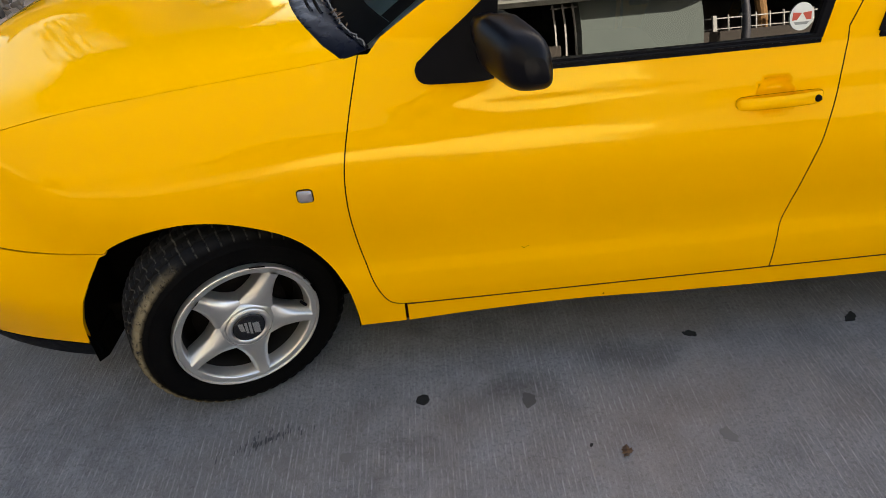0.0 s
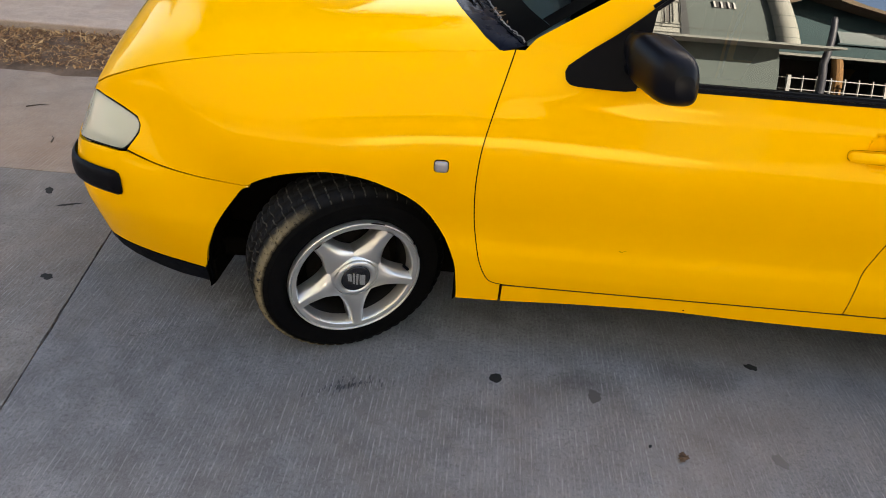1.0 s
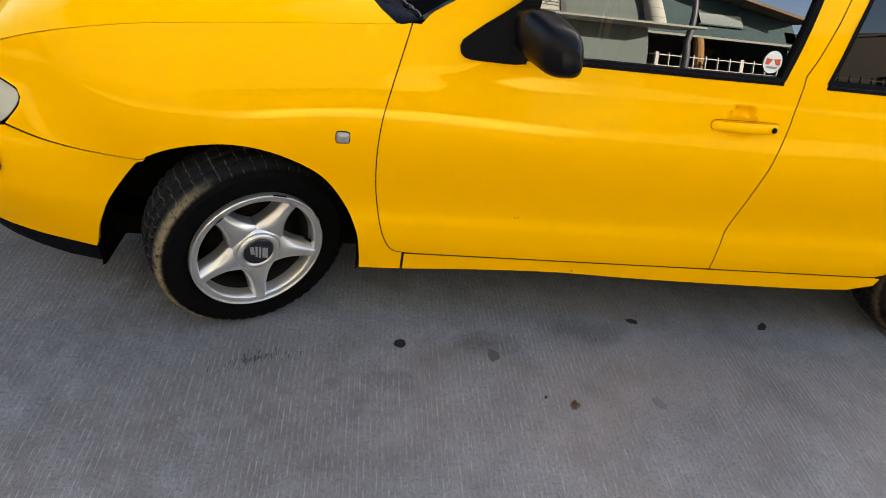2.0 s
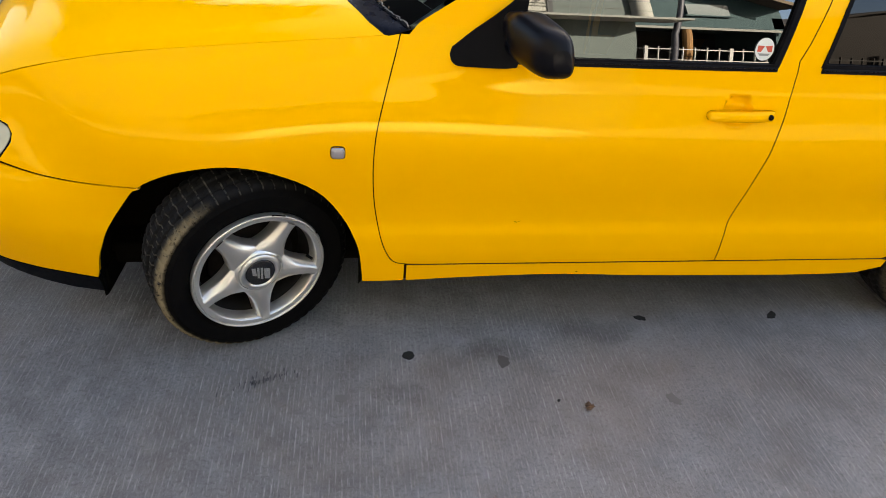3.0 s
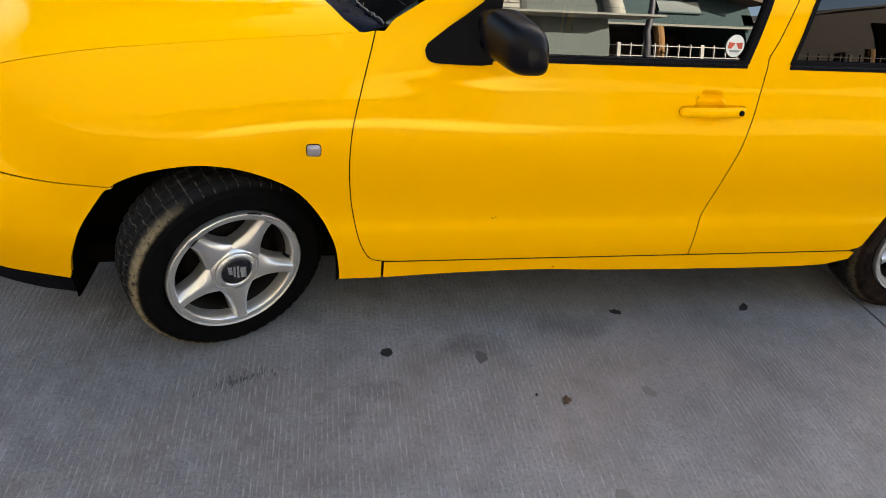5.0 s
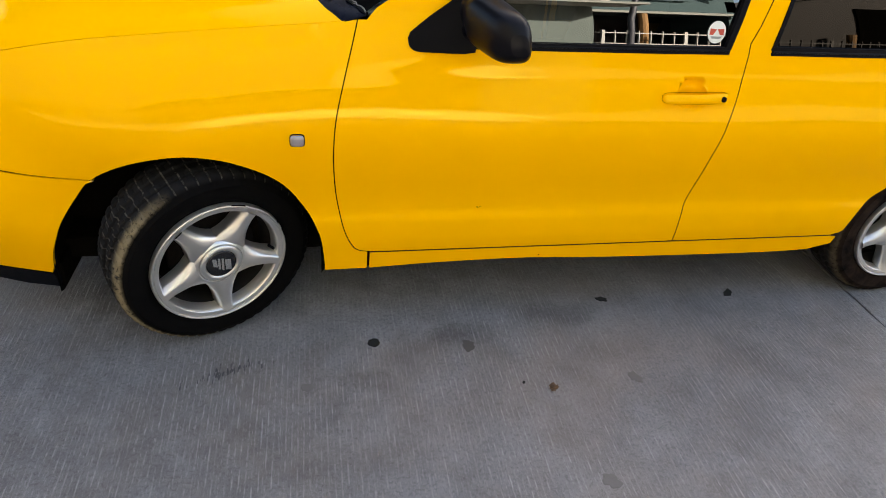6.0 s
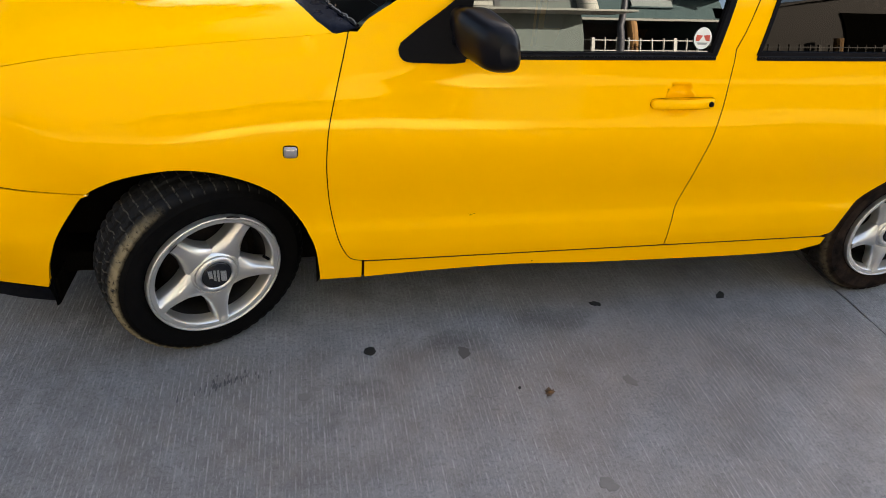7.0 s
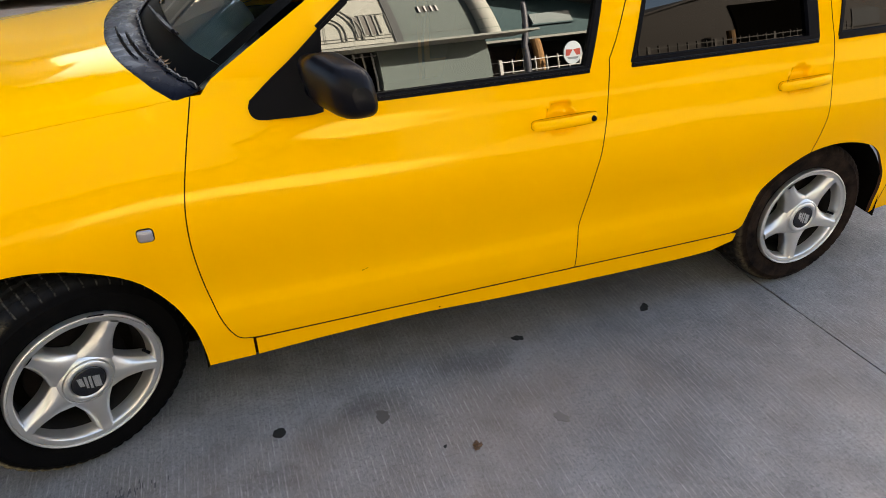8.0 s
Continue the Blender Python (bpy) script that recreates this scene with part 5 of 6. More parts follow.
def grey_house():
    h = house("grey_house", "grey rendered house with a concrete canopy over its gate")
    # walls carried up unseen, far above the bay, to block southern sky
    part("wall", box((3.1, -9.4, 0.1), (4.93, -9.0, 13.5)), GREYWALL, h)
    part("wall", box((-3.0, -9.4, 3.0), (3.1, -9.15, 13.5)), GREYWALL, h)
    # unseen dark panel instead of lit wall, quieting reflections in the door
    part("shutter", box((-3.0, -9.4, 0.1), (1.2, -9.0, 3.0)), DARKGAP, h, "unseen dark wall panel, added to quiet the door's reflection")
    part("wall", box((-3.0, -16, 0.1), (-2.7, -9.4, 13.5)), GREYWALL, h)
    part("wall", box((4.65, -16, 0.1), (4.93, -9.4, 13.5)), GREYWALL, h)
    part("back_wall", box((-3.0, -16.3, 0.1), (4.93, -16, 13.5)), GREYWALL, h)
    part("roof", box((-3.0, -16, 13.5), (5.0, -8.9, 13.7), 0.03), PALE, h)
    part("garage_back", box((1.2, -13.2, 0.1), (3.1, -13.0, 3.0)), DARKGAP, h)
    part("canopy", box((-2.8, -9.0, 2.93), (5.45, -8.0, 3.04), 0.015), PALE, h, "pale concrete canopy slab")
    # unseen low wall, added to shape the streak reflected in the door
    part("streak_wall", box((0.2, -9.0, 0.1), (2.75, -8.85, 0.95), 0.01), BROWNWALL, h)
    g = part("gate", box((2.7, -9.15, 2.7), (3.1, -9.1, 2.76)), WHITEIRON, h, "white barred gate")
    for x in np.arange(2.74, 3.1, 0.15):
        part("gate_bar", box((x - 0.012, -9.15, 0.1), (x + 0.012, -9.12, 2.9)), WHITEIRON, g)
    b = part("bay", box((0.4, -9.15, 3.04), (3.45, -8.98, 5.75), 0.01), WHITEWALL, h, "white bay with an arched moulding")
    part("bay_edge", box((3.45, -9.15, 3.04), (3.58, -8.95, 5.9)), Mat("slate_edge", (0.020, 0.022, 0.022), 0.8).m, b)
    dk = Mat("moulding_shadow_grey", (0.055, 0.055, 0.048), 0.9).m
    for rx, rz in ((0.40, 0.62), (0.50, 0.80), (0.68, 1.30), (0.78, 1.48)):
        legs = [(2.18 - rx, 3.62), (2.18 - rx, 3.9)] + [(2.18 - rx * math.cos(q), 4.15 + rz * math.sin(q)) for q in np.linspace(0, math.pi, 24)] + [(2.18 + rx, 3.9), (2.18 + rx, 3.62)]
        part("moulding", tube([(x, -8.965, z) for x, z in legs], 0.022, 6), dk, b)
    w = part("bay_window", box((2.90, -8.985, 3.84), (3.21, -8.962, 4.85)), Mat("bay_pane", (0.030, 0.025, 0.018), 0.4).m, b)
    for x in (2.88, 2.99, 3.10, 3.21):
        part("window_frame", box((x, -8.97, 3.80), (x + 0.022, -8.94, 4.90)), PALE, w)
    for x in (3.27, 3.42):
        part("moulding", box((x, -8.985, 3.86), (x + 0.018, -8.955, 4.86)), dk, b)
    for z in (3.30, 3.58, 3.74, 4.90):
        part("moulding", box((0.4 if z < 4 else 2.96, -8.99, z), (3.45, -8.955, z + 0.03)), dk, b)
    w = part("window", box((4.02, -9.01, 4.80), (4.36, -8.985, 5.12)), DARKGAP, h)
    for x in (4.02, 4.13, 4.24, 4.33):
        part("window_bar", box((x, -8.985, 4.80), (x + 0.03, -8.96, 5.12)), WHITEIRON, w)
    part("column", tube([(5.06, -8.95, 3.04), (5.06, -8.95, 13.5)], 0.17, 20), WHITEWALL, h, "round white column", 40)
    for z in (3.5, 4.0, 4.6, 5.3, 6.0):
        part("column_ring", tube([(5.06, -8.95, z), (5.06, -8.95, z + 0.02)], 0.175, 20), GREYWALL, h)
    part("string_line", box((3.6, -9.006, 3.62), (4.9, -8.99, 3.65)), dk, h)


def teal_house():
    h = house("teal_house", "low teal house with a pale gable edge and a fenced porch")
    part("porch_back", box((4.95, -12.2, 0.1), (8.12, -12.0, 3.0)), BROWNWALL, h)
    part("porch_floor", box((4.95, -12.0, 0.1), (8.12, -9.35, 0.3)), BROWNWALL, h)
    part("porch_front", box((4.95, -9.3, 0.1), (8.12, -9.1, 0.92)), BROWNWALL, h)
    part("beam", box((4.95, -9.75, 2.76), (8.12, -9.55, 2.90), 0.01), PALE, h, "pale porch beam")
    part("porch_roof", box((4.95, -12.0, 2.92), (8.12, -9.6, 2.98)), TEALWALL, h)
    ridge = [(4.95, 5.2), (5.95, 6.15), (8.2, 4.25)]
    bm = bmesh.new()
    va = [[bm.verts.new((x, y, z)) for x, z in ridge] for y in (-9.3, -16.0)]
    for k in range(2):
        bm.faces.new((va[0][k], va[0][k + 1], va[1][k + 1], va[1][k]))
    r = part("roof", bm, ROOF, h, "sheet roof")
    thick(r, 0.10, 1.0)
    for (x0, z0), (x1, z1) in zip(ridge[:-1], ridge[1:]):
        bm = bmesh.new()
        v = [bm.verts.new((x, -9.25, z)) for x, z in ((x0, z0 + 0.09), (x1, z1 + 0.09), (x1, z1 - 0.12), (x0, z0 - 0.12))]
        bm.faces.new(v)
        thick(part("fascia", bm, EAVES, h), 0.04)
    bm = bmesh.new()
    v = [bm.verts.new((x, -9.9, z)) for x, z in [(4.95, 5.15), (5.95, 6.1), (8.12, 4.22), (8.12, 2.98), (4.95, 2.98)]]
    bm.faces.new(v)
    thick(part("gable", bm, TEALWALL, h), 0.12)
    w = part("window", box((6.3, -9.9, 3.7), (7.1, -9.83, 4.35)), Mat("old_pane", (0.05, 0.07, 0.07), 0.3).m, h)
    part("window_frame", box((6.25, -9.86, 3.62), (7.15, -9.8, 3.7)), TEALWALL, w)
    part("wall", box((7.92, -16, 0.1), (8.12, -9.9, 3.7)), TEALWALL, h)
    part("wall", box((4.95, -16.3, 0.1), (8.12, -16.0, 5.0)), TEALWALL, h)
    railing(4.96, 7.72, -9.2, 0.92, 1.68, h)
    part("porch_post", tube([(6.12, -9.65, 0.3), (6.12, -9.65, 2.76)], 0.09, 12), OCHRE, h, "ochre painted post")


def pole_(x, y, z):
    p = part("street_pole", tube([(x - 0.32, y, 0.1), (x - 0.30, y, z * 0.5), (x, y, z)], 0.05, 12, [0.065, 0.058, 0.048]), POLEMAT, None, smooth=40)
    tagged(p, "dark blue-black steel street pole beside the porch", "pole")
    part("cap", tube([(x, y, z), (x + 0.01, y, z + 0.10)], 0.04, 8), POLEMAT, p)
    return p


def brown_house():
    h = house("brown_house", "brown gabled house with an added near-black panel and an iron fence")
    gable = [(8.2, 0.1), (8.2, 3.2), (10.3, 4.35), (12.6, 5.3), (16.6, 3.6), (20.0, 3.3), (20.0, 0.1)]
    bm = bmesh.new()
    bm.faces.new([bm.verts.new((x, -10.6, z)) for x, z in gable])
    thick(part("wall", bm, BROWNWALL, h), 0.3)
    bm = bmesh.new()
    rows = [[bm.verts.new((x, y, z + 0.02)) for x, z in gable[1:-1]] for y in (-10.3, -16.2)]
    for k in range(len(gable) - 3):
        bm.faces.new((rows[0][k], rows[0][k + 1], rows[1][k + 1], rows[1][k]))
    thick(part("roof", bm, BROWNROOF, h, "dull brown sheet roof"), 0.10, 1.0)
    part("wall", box((19.7, -16, 0.1), (20.0, -10.92, 3.3)), BROWNWALL, h)
    part("wall", box((8.2, -16, 0.1), (8.5, -10.92, 3.2)), BROWNWALL, h)
    part("wall", box((8.2, -16.3, 0.1), (20.0, -16, 3.3)), BROWNWALL, h)
    # added black sheet that gives the rear glass its dark third
    part("dark_panel", box((11.25, -10.62, 0.1), (14.6, -10.55, 3.75)), Mat("panel_black", (0.0015, 0.0013, 0.001), 1.0, Specular_IOR_Level=0.0).m, h, "near-black panel added for the dark part of the rear glass")
    railing(7.95, 14.0, -9.45, 0.9, 1.42, h, iron=Mat("weathered_iron", (0.03, 0.024, 0.018), 0.7).m)
    part("garden_wall", box((8.2, -9.8, 0.1), (20.0, -9.5, 0.9)), BROWNWALL, h)
    w = part("window", box((15.4, -10.61, 1.1), (16.6, -10.57, 2.4)), DARKGAP, h)
    part("window_frame", box((15.34, -10.6, 1.02), (16.66, -10.54, 1.1)), BROWNROOF, w)
    part("porch_post", tube([(10.75, -10.2, 0.1), (10.75, -10.2, 1.9)], 0.10, 12), OCHRE, h, "ochre painted post")


def filler_house(x0, x1, top, mat, label):
    h = house("filler_house", label)
    part("wall", box((x0, -16, -0.06), (x1, -9.2, top)), mat, h)
    part("roof", box((x0 - 0.1, -16.1, top), (x1 + 0.1, -9.0, top + 0.15), 0.02), ROOF, h)
    for x in np.arange(x0 + 1.2, x1 - 1.5, 2.6):
        w = part("window", box((x, -9.22, 1.2), (x + 1.1, -9.18, 2.5)), DARKGAP, h)
        part("window_frame", box((x - 0.06, -9.2, 1.12), (x + 1.16, -9.14, 1.2)), PALE, w)


grey_house()
teal_house()
brown_house()
pole_(5.76, -8.75, 4.62)
# unseen added houses; the western two are tall to block sky light
filler_house(-12.5, -3.1, 17.5, make_wall("cream_render", (0.075, 0.066, 0.052)), "unseen cream house, added tall to block the south-west sky")
filler_house(-26.0, -12.7, 17.0, make_wall("buff_render", (0.07, 0.06, 0.048)), "unseen buff house, added tall to block the western sky")
filler_house(20.3, 33.0, 4.4, make_wall("rose_render", (0.13, 0.10, 0.085)), "unseen rose house, added to close the street")


# ---- the unseen tall house, added to shade the car ----
def shade_house(x0, x1, y0, top):
    h = house("shade_block", "tall plain unseen house, added to shade the street")
    part("wall", box((x0, y0, 0.05), (x1, y0 + 6, top)), make_wall("warm_render", (0.45, 0.38, 0.30)), h)
    part("roof", box((x0 - 0.2, y0 - 0.3, top), (x1 + 0.2, y0 + 6.2, top + 0.2), 0.02), PALE, h)
    for z in (1.2, 4.2, 7.2):
        for x in np.arange(x0 + 1.0, x1 - 1.6, 2.8):
            w = part("window", box((x, y0 - 0.02, z), (x + 1.2, y0 + 0.02, z + 1.5)), DARKGAP, h)
            part("window_frame", box((x - 0.06, y0 - 0.05, z - 0.1), (x + 1.26, y0 + 0.01, z)), PALE, w)


shade_house(0.5, 15.0, 8.0, 10.0)

def low_house(x0, x1, y0, top):
    h = house("low_house", "low rendered house with a pale band under its eaves")
    part("wall", box((x0, y0, 0.05), (x1, y0 + 3.5, top)), make_wall("ochre_render", (0.36, 0.35, 0.31)), h)
    part("roof", box((x0 - 0.1, y0 - 0.25, top), (x1, y0 + 3.6, top + 0.10), 0.02), ROOF, h)
    white = make_wall("white_limewash", (0.78, 0.77, 0.72))
    part("eaves_band", box((x0, y0 - 0.03, top - 0.16), (x1, y0 + 0.01, top - 0.06)), white, h, "white band under the eaves")
    part("string_band", box((x0, y0 - 0.03, 2.30), (x1, y0 + 0.01, 2.38)), white, h)
    part("upper_wall", box((-7.2, y0 + 0.1, top + 0.1), (-2.3, y0 + 3.4, top + 1.9)), make_wall("upper_render", (0.26, 0.20, 0.13)), h)
    part("upper_roof", box((-7.35, y0 - 0.1, top + 1.9), (-2.15, y0 + 3.5, top + 2.0), 0.02), ROOF, h)
    d = part("door", box((-5.4, y0 - 0.03, 0.06), (-4.5, y0 + 0.02, 2.1)), DARKGAP, h)
    part("door_frame", box((-5.48, y0 - 0.05, 2.1), (-4.42, y0 + 0.01, 2.18)), white, d)
    for x in (-9.0, -3.2):
        w = part("window", box((x, y0 - 0.02, 1.1), (x + 1.2, y0 + 0.02, 2.2)), DARKGAP, h)
        part("window_frame", box((x - 0.06, y0 - 0.05, 1.0), (x + 1.26, y0 + 0.01, 1.1)), white, w)


low_house(-16.0, 0.25, 8.2, 3.0)

# ---- far side: wall, tree and litter ----
yard = part("wall_north", box((-30, 12.0, -0.05), (34, 12.25, 2.3)), make_wall("yard_render", (0.42, 0.38, 0.33)), None)
tagged(yard, "plain pale rendered yard wall", "wall", kind="structure")


def build_tree(x, y, height, spread, seed):
    rng = random.Random(seed)
    t = new("tree")
    t.location = (x, y, 0)
    bpy.context.view_layer.update()
    tagged(t, "leafy street tree with a bare brown trunk", "tree")
    bark = make_wall("bark", (0.10, 0.075, 0.055))
    part("trunk", tube([(x, y, -0.02), (x + 0.05, y, height * 0.25), (x - 0.04, y + 0.06, height * 0.5), (x, y, height * 0.7)], 0.1, 10, [0.17, 0.13, 0.11, 0.06]), bark, t, smooth=50)
    tips = []
    for k in range(20):
        a, up = rng.uniform(0, 6.28), rng.uniform(0.42, 0.72)
        s = Vector((x, y, height * up))
        e = s + Vector((math.cos(a) * spread * rng.uniform(0.5, 0.9), math.sin(a) * spread * rng.uniform(0.5, 0.9), height * rng.uniform(0.12, 0.34)))
        m = (s + e) / 2 + Vector((0, 0, 0.15))
        part("limb", tube([s, m, e], 0.03, 6, [0.05, 0.035, 0.012]), bark, t)
        tips += [m, e, (m + e) / 2]
    for dx, dy, up in ((-0.3, -2.6, 0.72), (-1.3, -2.2, 0.80), (-2.2, -1.2, 0.74), (0.5, -2.0, 0.84), (-1.0, -0.8, 0.92), (-2.4, 0.4, 0.82), (-1.6, -4.7, 0.76), (-0.9, -5.9, 0.84), (0.4, -4.5, 0.88), (-2.7, -3.0, 0.80), (-3.2, -5.4, 0.90), (0.7, -5.9, 0.95), (-2.4, -6.6, 0.92)):
        s, e = Vector((x, y, height * 0.6)), Vector((x + dx, y + dy, height * up))
        m = (s + e) / 2 + Vector((0, 0, 0.25))
        part("limb", tube([s, m, e], 0.03, 6, [0.06, 0.04, 0.012]), bark, t)
        tips += [e, (m + e) / 2, e + Vector((0.5, -0.3, 0.2)), e + Vector((-0.5, 0.3, 0.1)), e + Vector((-0.9, -0.5, 0.5)), e + Vector((0.3, 0.9, 0.4))]
    verts, faces = [], []
    for c in tips:
        for _ in range(300):
            d = Vector((rng.gauss(0, 1), rng.gauss(0, 1), rng.gauss(0, 0.8)))
            p = c + d * spread * 0.19
            n = Vector((rng.gauss(0, 1), rng.gauss(0, 1), rng.gauss(0, 1) + 0.6)).normalized()
            q = n.to_track_quat("Z", "Y")
            s = rng.uniform(0.10, 0.19)
            b = len(verts)
            for co in ((-1, 0, 0), (0, -0.42, 0.1), (1, 0, 0), (0, 0.42, 0.1)):
                verts.append(p + q @ (Vector(co) * s))
            faces.append((b, b + 1, b + 2, b + 3))
    part("crown", mesh_of("crown", verts, faces, make_random("leaf", (0.03, 0.06, 0.015), (0.09, 0.13, 0.03), 0.7)), None, t)


build_tree(-3.4, 7.0, 9.8, 2.5, 4)


def make_straw():
    m = Mat("straw", (0.3, 0.2, 0.1), 0.9)
    info = m.t.nodes.new("ShaderNodeNewGeometry")
    m.to("Base Color", m.ramp(info.outputs["Random Per Island"], (0.0, (0.06, 0.026, 0.012)), (0.4, (0.17, 0.08, 0.032)), (0.75, (0.42, 0.22, 0.085)), (1.0, (0.72, 0.48, 0.22))))
    return m.m


def build_litter():
    """Dry grass and leaves on the soil strip, and debris beyond the pavement."""
    rng = random.Random(11)
    verts, faces = [], []

    def blade(x, y, z, a, length, w, lift):
        d, s = Vector((math.cos(a), math.sin(a), lift)), Vector((-math.sin(a), math.cos(a), 0)) * w
        b = len(verts)
        p = Vector((x, y, z))
        m = p + d * length * 0.5 + Vector((0, 0, rng.uniform(0.0, 0.012)))
        e = p + d * length
        verts.extend([p - s, p + s, m + s * 0.8, m - s * 0.8, e])
        faces.extend([(b, b + 1, b + 2, b + 3), (b + 3, b + 2, b + 4)])
    for _ in range(17000):
        x = rng.uniform(-4.6, -0.6)
        y = 2.32 + 0.70 * rng.random() ** 0.7
        if noise.noise(Vector((x * 1.7, y * 3, 2))) < -0.12 + 0.25 * rng.random() - 0.15:
            continue
        blade(x, y, 0.012 + 0.012 * rng.random(), rng.uniform(0, 6.28), rng.uniform(0.015, 0.07) * (2.2 if rng.random() < 0.03 else 1), rng.uniform(0.0008, 0.0045) * (2.4 if rng.random() < 0.12 else 1), rng.uniform(-0.05, 0.30))
    for _ in range(160):      # a dry tuft
        x, y = -2.25 + rng.gauss(0, 0.12), 2.82 + rng.gauss(0, 0.07)
        blade(x, y, 0.01, rng.uniform(0, 6.28), rng.uniform(0.06, 0.13), 0.003, rng.uniform(0.1, 0.6))
    g = part("dry_grass", mesh_of("dry_grass", verts, faces, make_straw()), None, None)
    tagged(g, "dry straw and dead leaves lying on the soil", "dry grass", kind="stuff")


build_litter()


def blot(x, y, rx, ry, turn, seed, mat, name, label, rough=0.25, z=0.0):
    """A thin dried blot on the slab."""
    rng = random.Random(seed)
    bm = bmesh.new()
    n = 40
    ph = [rng.uniform(0, 6.28) for _ in range(4)]
    top, low = [], []
    for k in range(n):
        a = 2 * math.pi * k / n
        r = 1 + rough * (0.5 * math.sin(2 * a + ph[0]) + 0.3 * math.sin(3 * a + ph[1]) + 0.35 * math.sin(5 * a + ph[2]) + 0.25 * math.sin(8 * a + ph[3]))
        u, v = rx * r * math.cos(a), ry * r * math.sin(a)
        c, s = math.cos(turn), math.sin(turn)
        px, py = x + u * c - v * s, y + u * s + v * c
        low.append(bm.verts.new((px, py, z + 0.0002)))
        top.append(bm.verts.new((x + (px - x) * 0.86, y + (py - y) * 0.86, z + 0.0016)))
    bm.faces.new(top)
    for k in range(n):
        bm.faces.new((low[k], low[(k + 1) % n], top[(k + 1) % n], top[k]))
    ob = part(name, bm, mat, None)
    return tagged(ob, label, "gum spot" if name == "gum_spot" else name.replace("_", " "))


GUM = make_wall("old_gum", (0.006, 0.006, 0.006), 0.9)
GUM_PALE = make_wall("worn_gum", (0.135, 0.130, 0.126), 0.9)
GUM_MID = make_wall("dark_gum", (0.078, 0.075, 0.072), 0.9)
SCUFF = make_wall("rubber_scuff", (0.060, 0.060, 0.064), 0.9)
LEAF = make_random("dead_leaf_brown", (0.06, 0.035, 0.022), (0.12, 0.07, 0.04))
for k, (x, y, rx, ry, m) in enumerate([(0.460, -0.034, 0.021, 0.020, GUM), (0.768, -0.077, 0.026, 0.022, GUM_MID), (1.318, 0.128, 0.022, 0.014, GUM), (1.836, 0.126, 0.025, 0.016, GUM), (1.275, -0.276, 0.024, 0.020, GUM_PALE), (1.040, -0.652, 0.026, 0.024, GUM_PALE), (0.242, -0.215, 0.018, 0.018, GUM_PALE), (-1.147, 0.286, 0.022, 0.018, GUM), (0.905, -0.262, 0.006, 0.005, GUM), (-1.464, 0.892, 0.03, 0.016, GUM), (-1.326, 0.788, 0.05, 0.006, GUM)]):
    blot(x, y, rx, ry, k * 1.3, k, m, "gum_spot", "flat dark spot of old gum on the concrete", 0.12 if k in (0, 6) else 0.26)


def build_leaf(x, y):
    rng = random.Random(5)
    verts, faces = [], []
    for k in range(9):
        a = rng.uniform(0, 6.28)
        c = Vector((x + rng.gauss(0, 0.006), y + rng.gauss(0, 0.006), 0.005))
        b = len(verts)
        d, s = Vector((math.cos(a), math.sin(a), 0.1)) * rng.uniform(0.008, 0.016), Vector((-math.sin(a), math.cos(a), 0.4)) * rng.uniform(0.005, 0.009)
        verts.extend([c - d, c - s, c + d + Vector((0, 0, 0.006)), c + s])
        faces.append((b, b + 1, b + 2, b + 3))
    ob = part("dead_leaf", mesh_of("leaf", verts, faces, LEAF), None, None)
    tagged(ob, "crumpled brown dead leaf on the concrete", "leaf")


def build_scuff(x, y):
    """A patch of short dark scuff marks left by a tyre."""
    rng = random.Random(9)
    verts, faces = [], []
    for k in range(64):
        px, py = x + rng.gauss(0, 0.055), y + 0.22 * rng.gauss(0, 0.055) + 0.12 * 0
        py += 0.30 * (px - x)
        w, l = rng.uniform(0.0008, 0.0022), rng.uniform(0.003, 0.012)
        b = len(verts)
        verts.extend([(px - w, py - l, 0.0008), (px + w, py - l * 0.8, 0.0008), (px + w * 0.7, py + l, 0.0008), (px - w, py + l * 0.7, 0.0008)])
        faces.append((b, b + 1, b + 2, b + 3))
    ob = part("tyre_scuff", mesh_of("scuff", verts, faces, SCUFF), None, None)
    tagged(ob, "short dark tyre scuffs on the concrete", "scuff", kind="stuff")


build_scuff(0.005, -0.125)
build_leaf(0.987, -0.299)


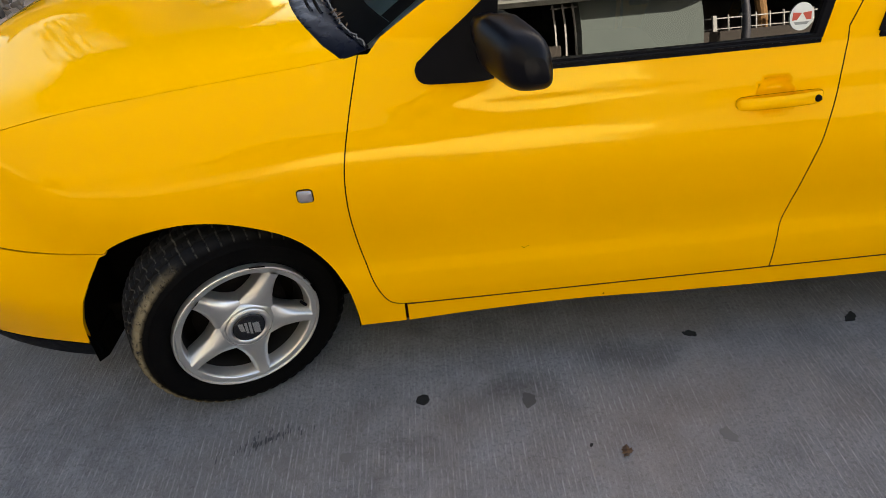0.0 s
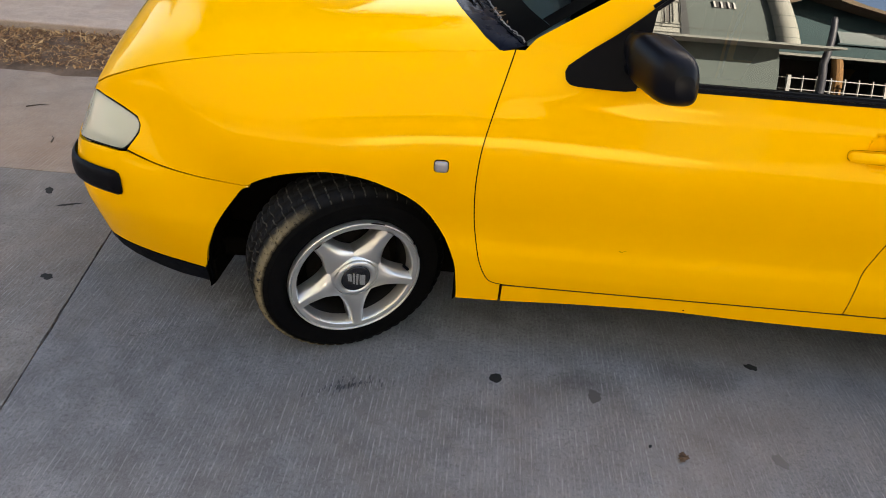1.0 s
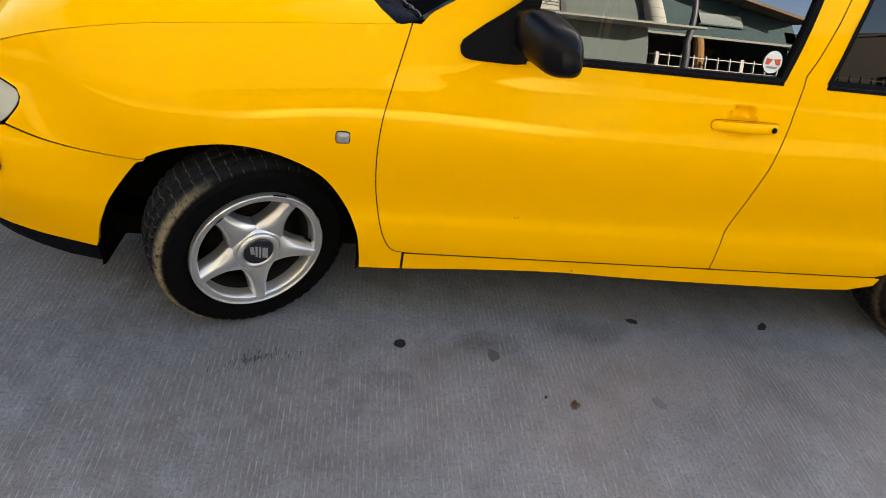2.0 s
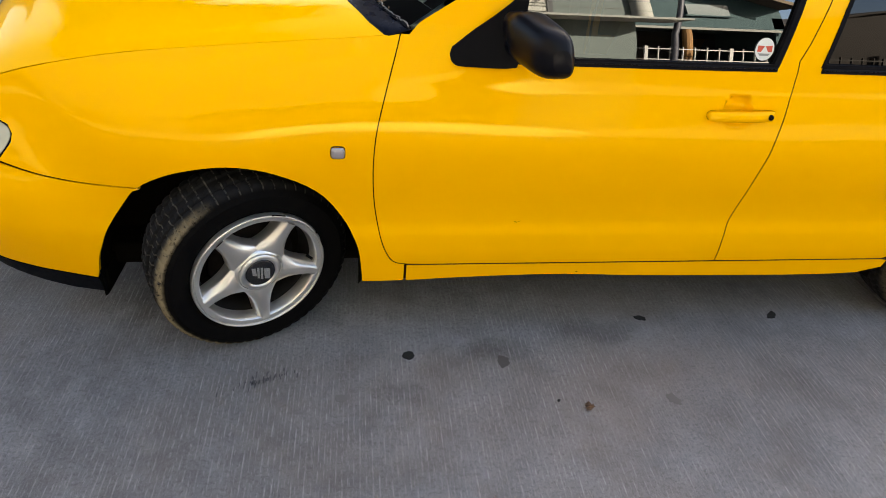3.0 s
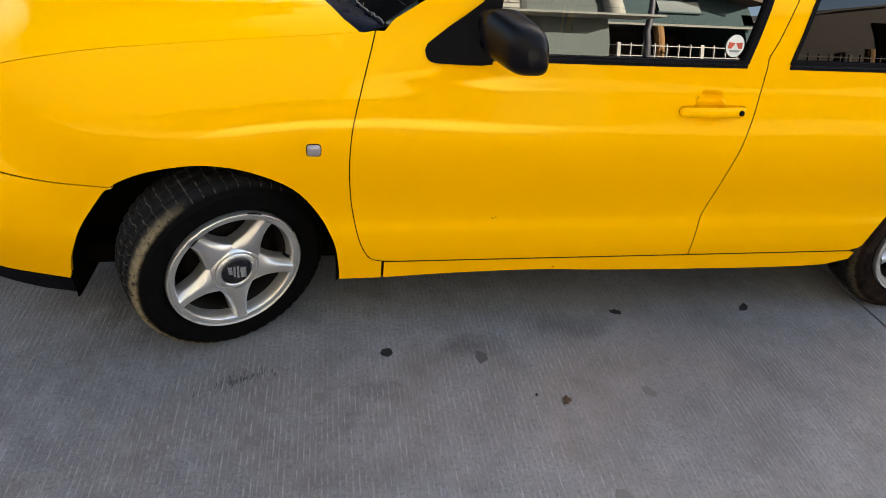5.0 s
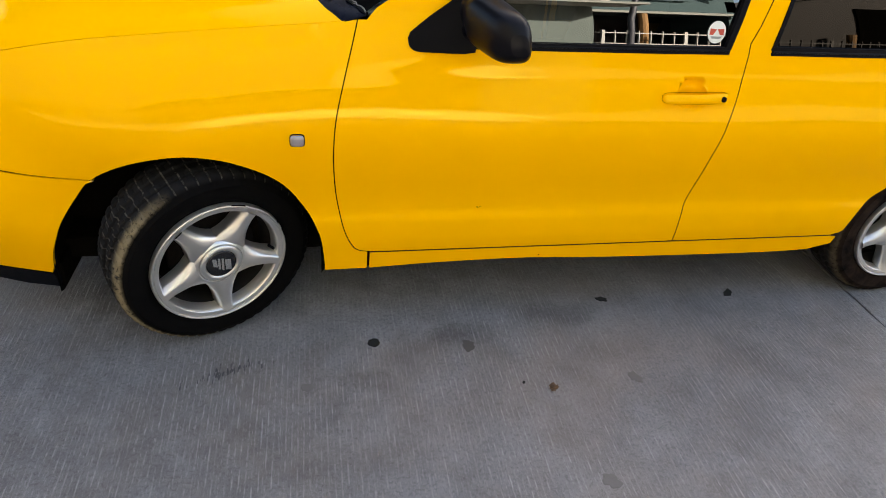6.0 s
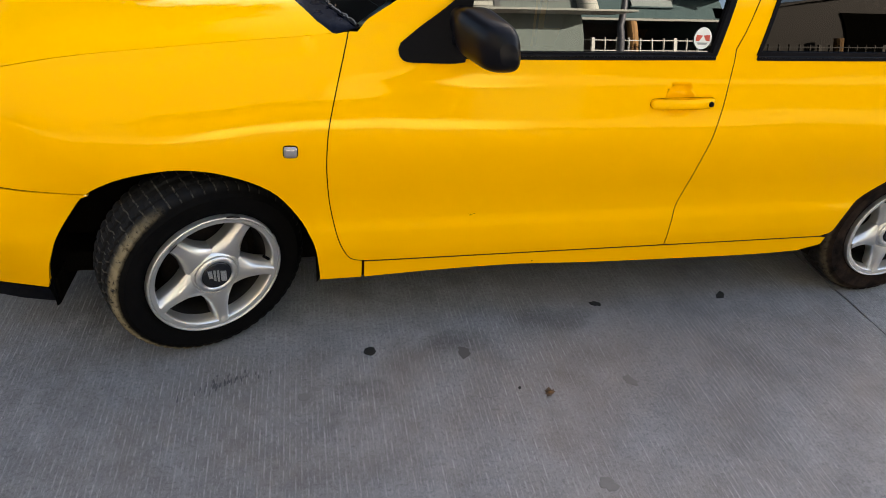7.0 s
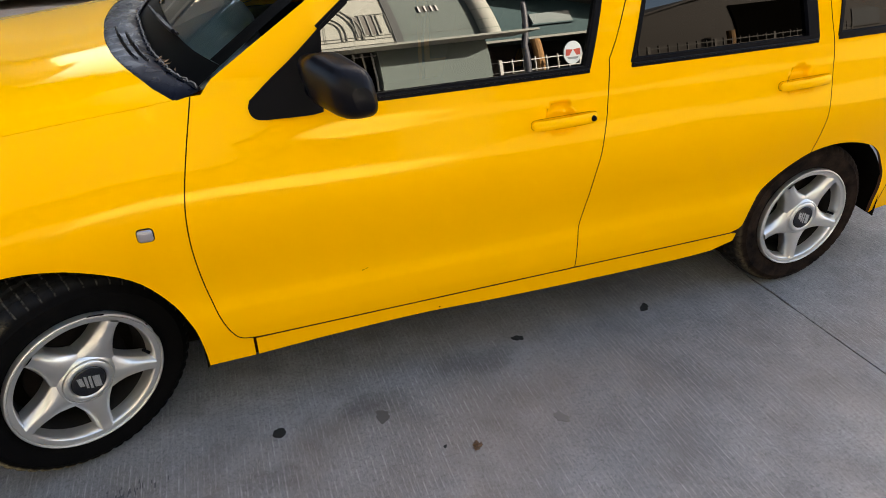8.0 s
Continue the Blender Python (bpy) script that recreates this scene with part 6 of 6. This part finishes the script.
def build_debris():
    """Dry leaves and stalks caught where the cowl meets the screen."""
    rng = random.Random(3)
    verts, faces = [], []
    for k in range(26):
        y = rng.uniform(0.22, 0.33)
        c = Vector((SCREEN_BASE(y) + 0.012 + rng.uniform(-0.008, 0.012), y, screen_point(y, 0.0)[2] + rng.uniform(0.016, 0.026)))
        a = rng.uniform(0, 6.28)
        d, s = Vector((math.cos(a), math.sin(a), 0.3)) * rng.uniform(0.003, 0.010), Vector((-math.sin(a), math.cos(a), 0.4)) * rng.uniform(0.0008, 0.003)
        b = len(verts)
        verts.extend([c - d, c - s, c + d, c + s])
        faces.append((b, b + 1, b + 2, b + 3))
    ob = part("dry_leaves", mesh_of("debris", verts, faces, make_random("straw_bits", (0.05, 0.025, 0.012), (0.34, 0.22, 0.12))), None, None)
    tagged(ob, "dry leaves and stalks caught below the windscreen", "dry leaves", kind="stuff")


build_debris()


def build_rubble(x, y):
    """A small heap of broken render, roots and leaves on the pavement."""
    rng = random.Random(21)
    bm = bmesh.new()
    for k in range(150):
        r = abs(rng.gauss(0, 0.28))
        a = rng.uniform(0, 6.28)
        s = rng.uniform(0.015, 0.06)
        m = Matrix.Translation((x + r * math.cos(a) * 1.3, y + r * math.sin(a), 0.06 + s * 0.3 + max(0, 0.22 - r * 0.5) * rng.random()))
        m = m @ Euler((rng.uniform(0, 6), rng.uniform(0, 6), rng.uniform(0, 6))).to_matrix().to_4x4() @ Matrix.Diagonal((s * rng.uniform(0.6, 1.5), s, s * rng.uniform(0.25, 0.7), 1))
        bmesh.ops.create_icosphere(bm, subdivisions=1, radius=1.0, matrix=m)
    for v in bm.verts:
        v.co += Vector([0.25 * noise.noise(v.co * 30 + Vector((q, 0, 0))) for q in (0, 9, 17)]) * 0.05
    ob = part("rubble", bm, make_random("rubble_mix", (0.02, 0.014, 0.010), (0.26, 0.22, 0.18)), None)
    tagged(ob, "heap of broken render and dry leaves on the pavement", "rubble", kind="stuff")


build_rubble(-3.15, 5.0)


def build_twigs():
    rng = random.Random(31)
    wood = make_wall("dry_twig", (0.07, 0.05, 0.035))
    for x, y, l, a in ((-2.05, 1.75, 0.11, 0.4), (-1.70, 1.35, 0.07, 2.0), (-1.95, 3.55, 0.16, 0.2), (-1.52, 2.05, 0.06, 1.1)):
        z = 0.064 if y > 3 else 0.003
        d = Vector((math.cos(a), math.sin(a), 0)) * l
        p = Vector((x, y, z))
        tw = part("twig", tube([p, p + d * 0.5 + Vector((0.008, 0.006, 0.004)), p + d], 0.003, 5, [0.0036, 0.003, 0.0015]), wood, None)
        tagged(tw, "thin dry brown twig on the concrete", "twig")


build_twigs()
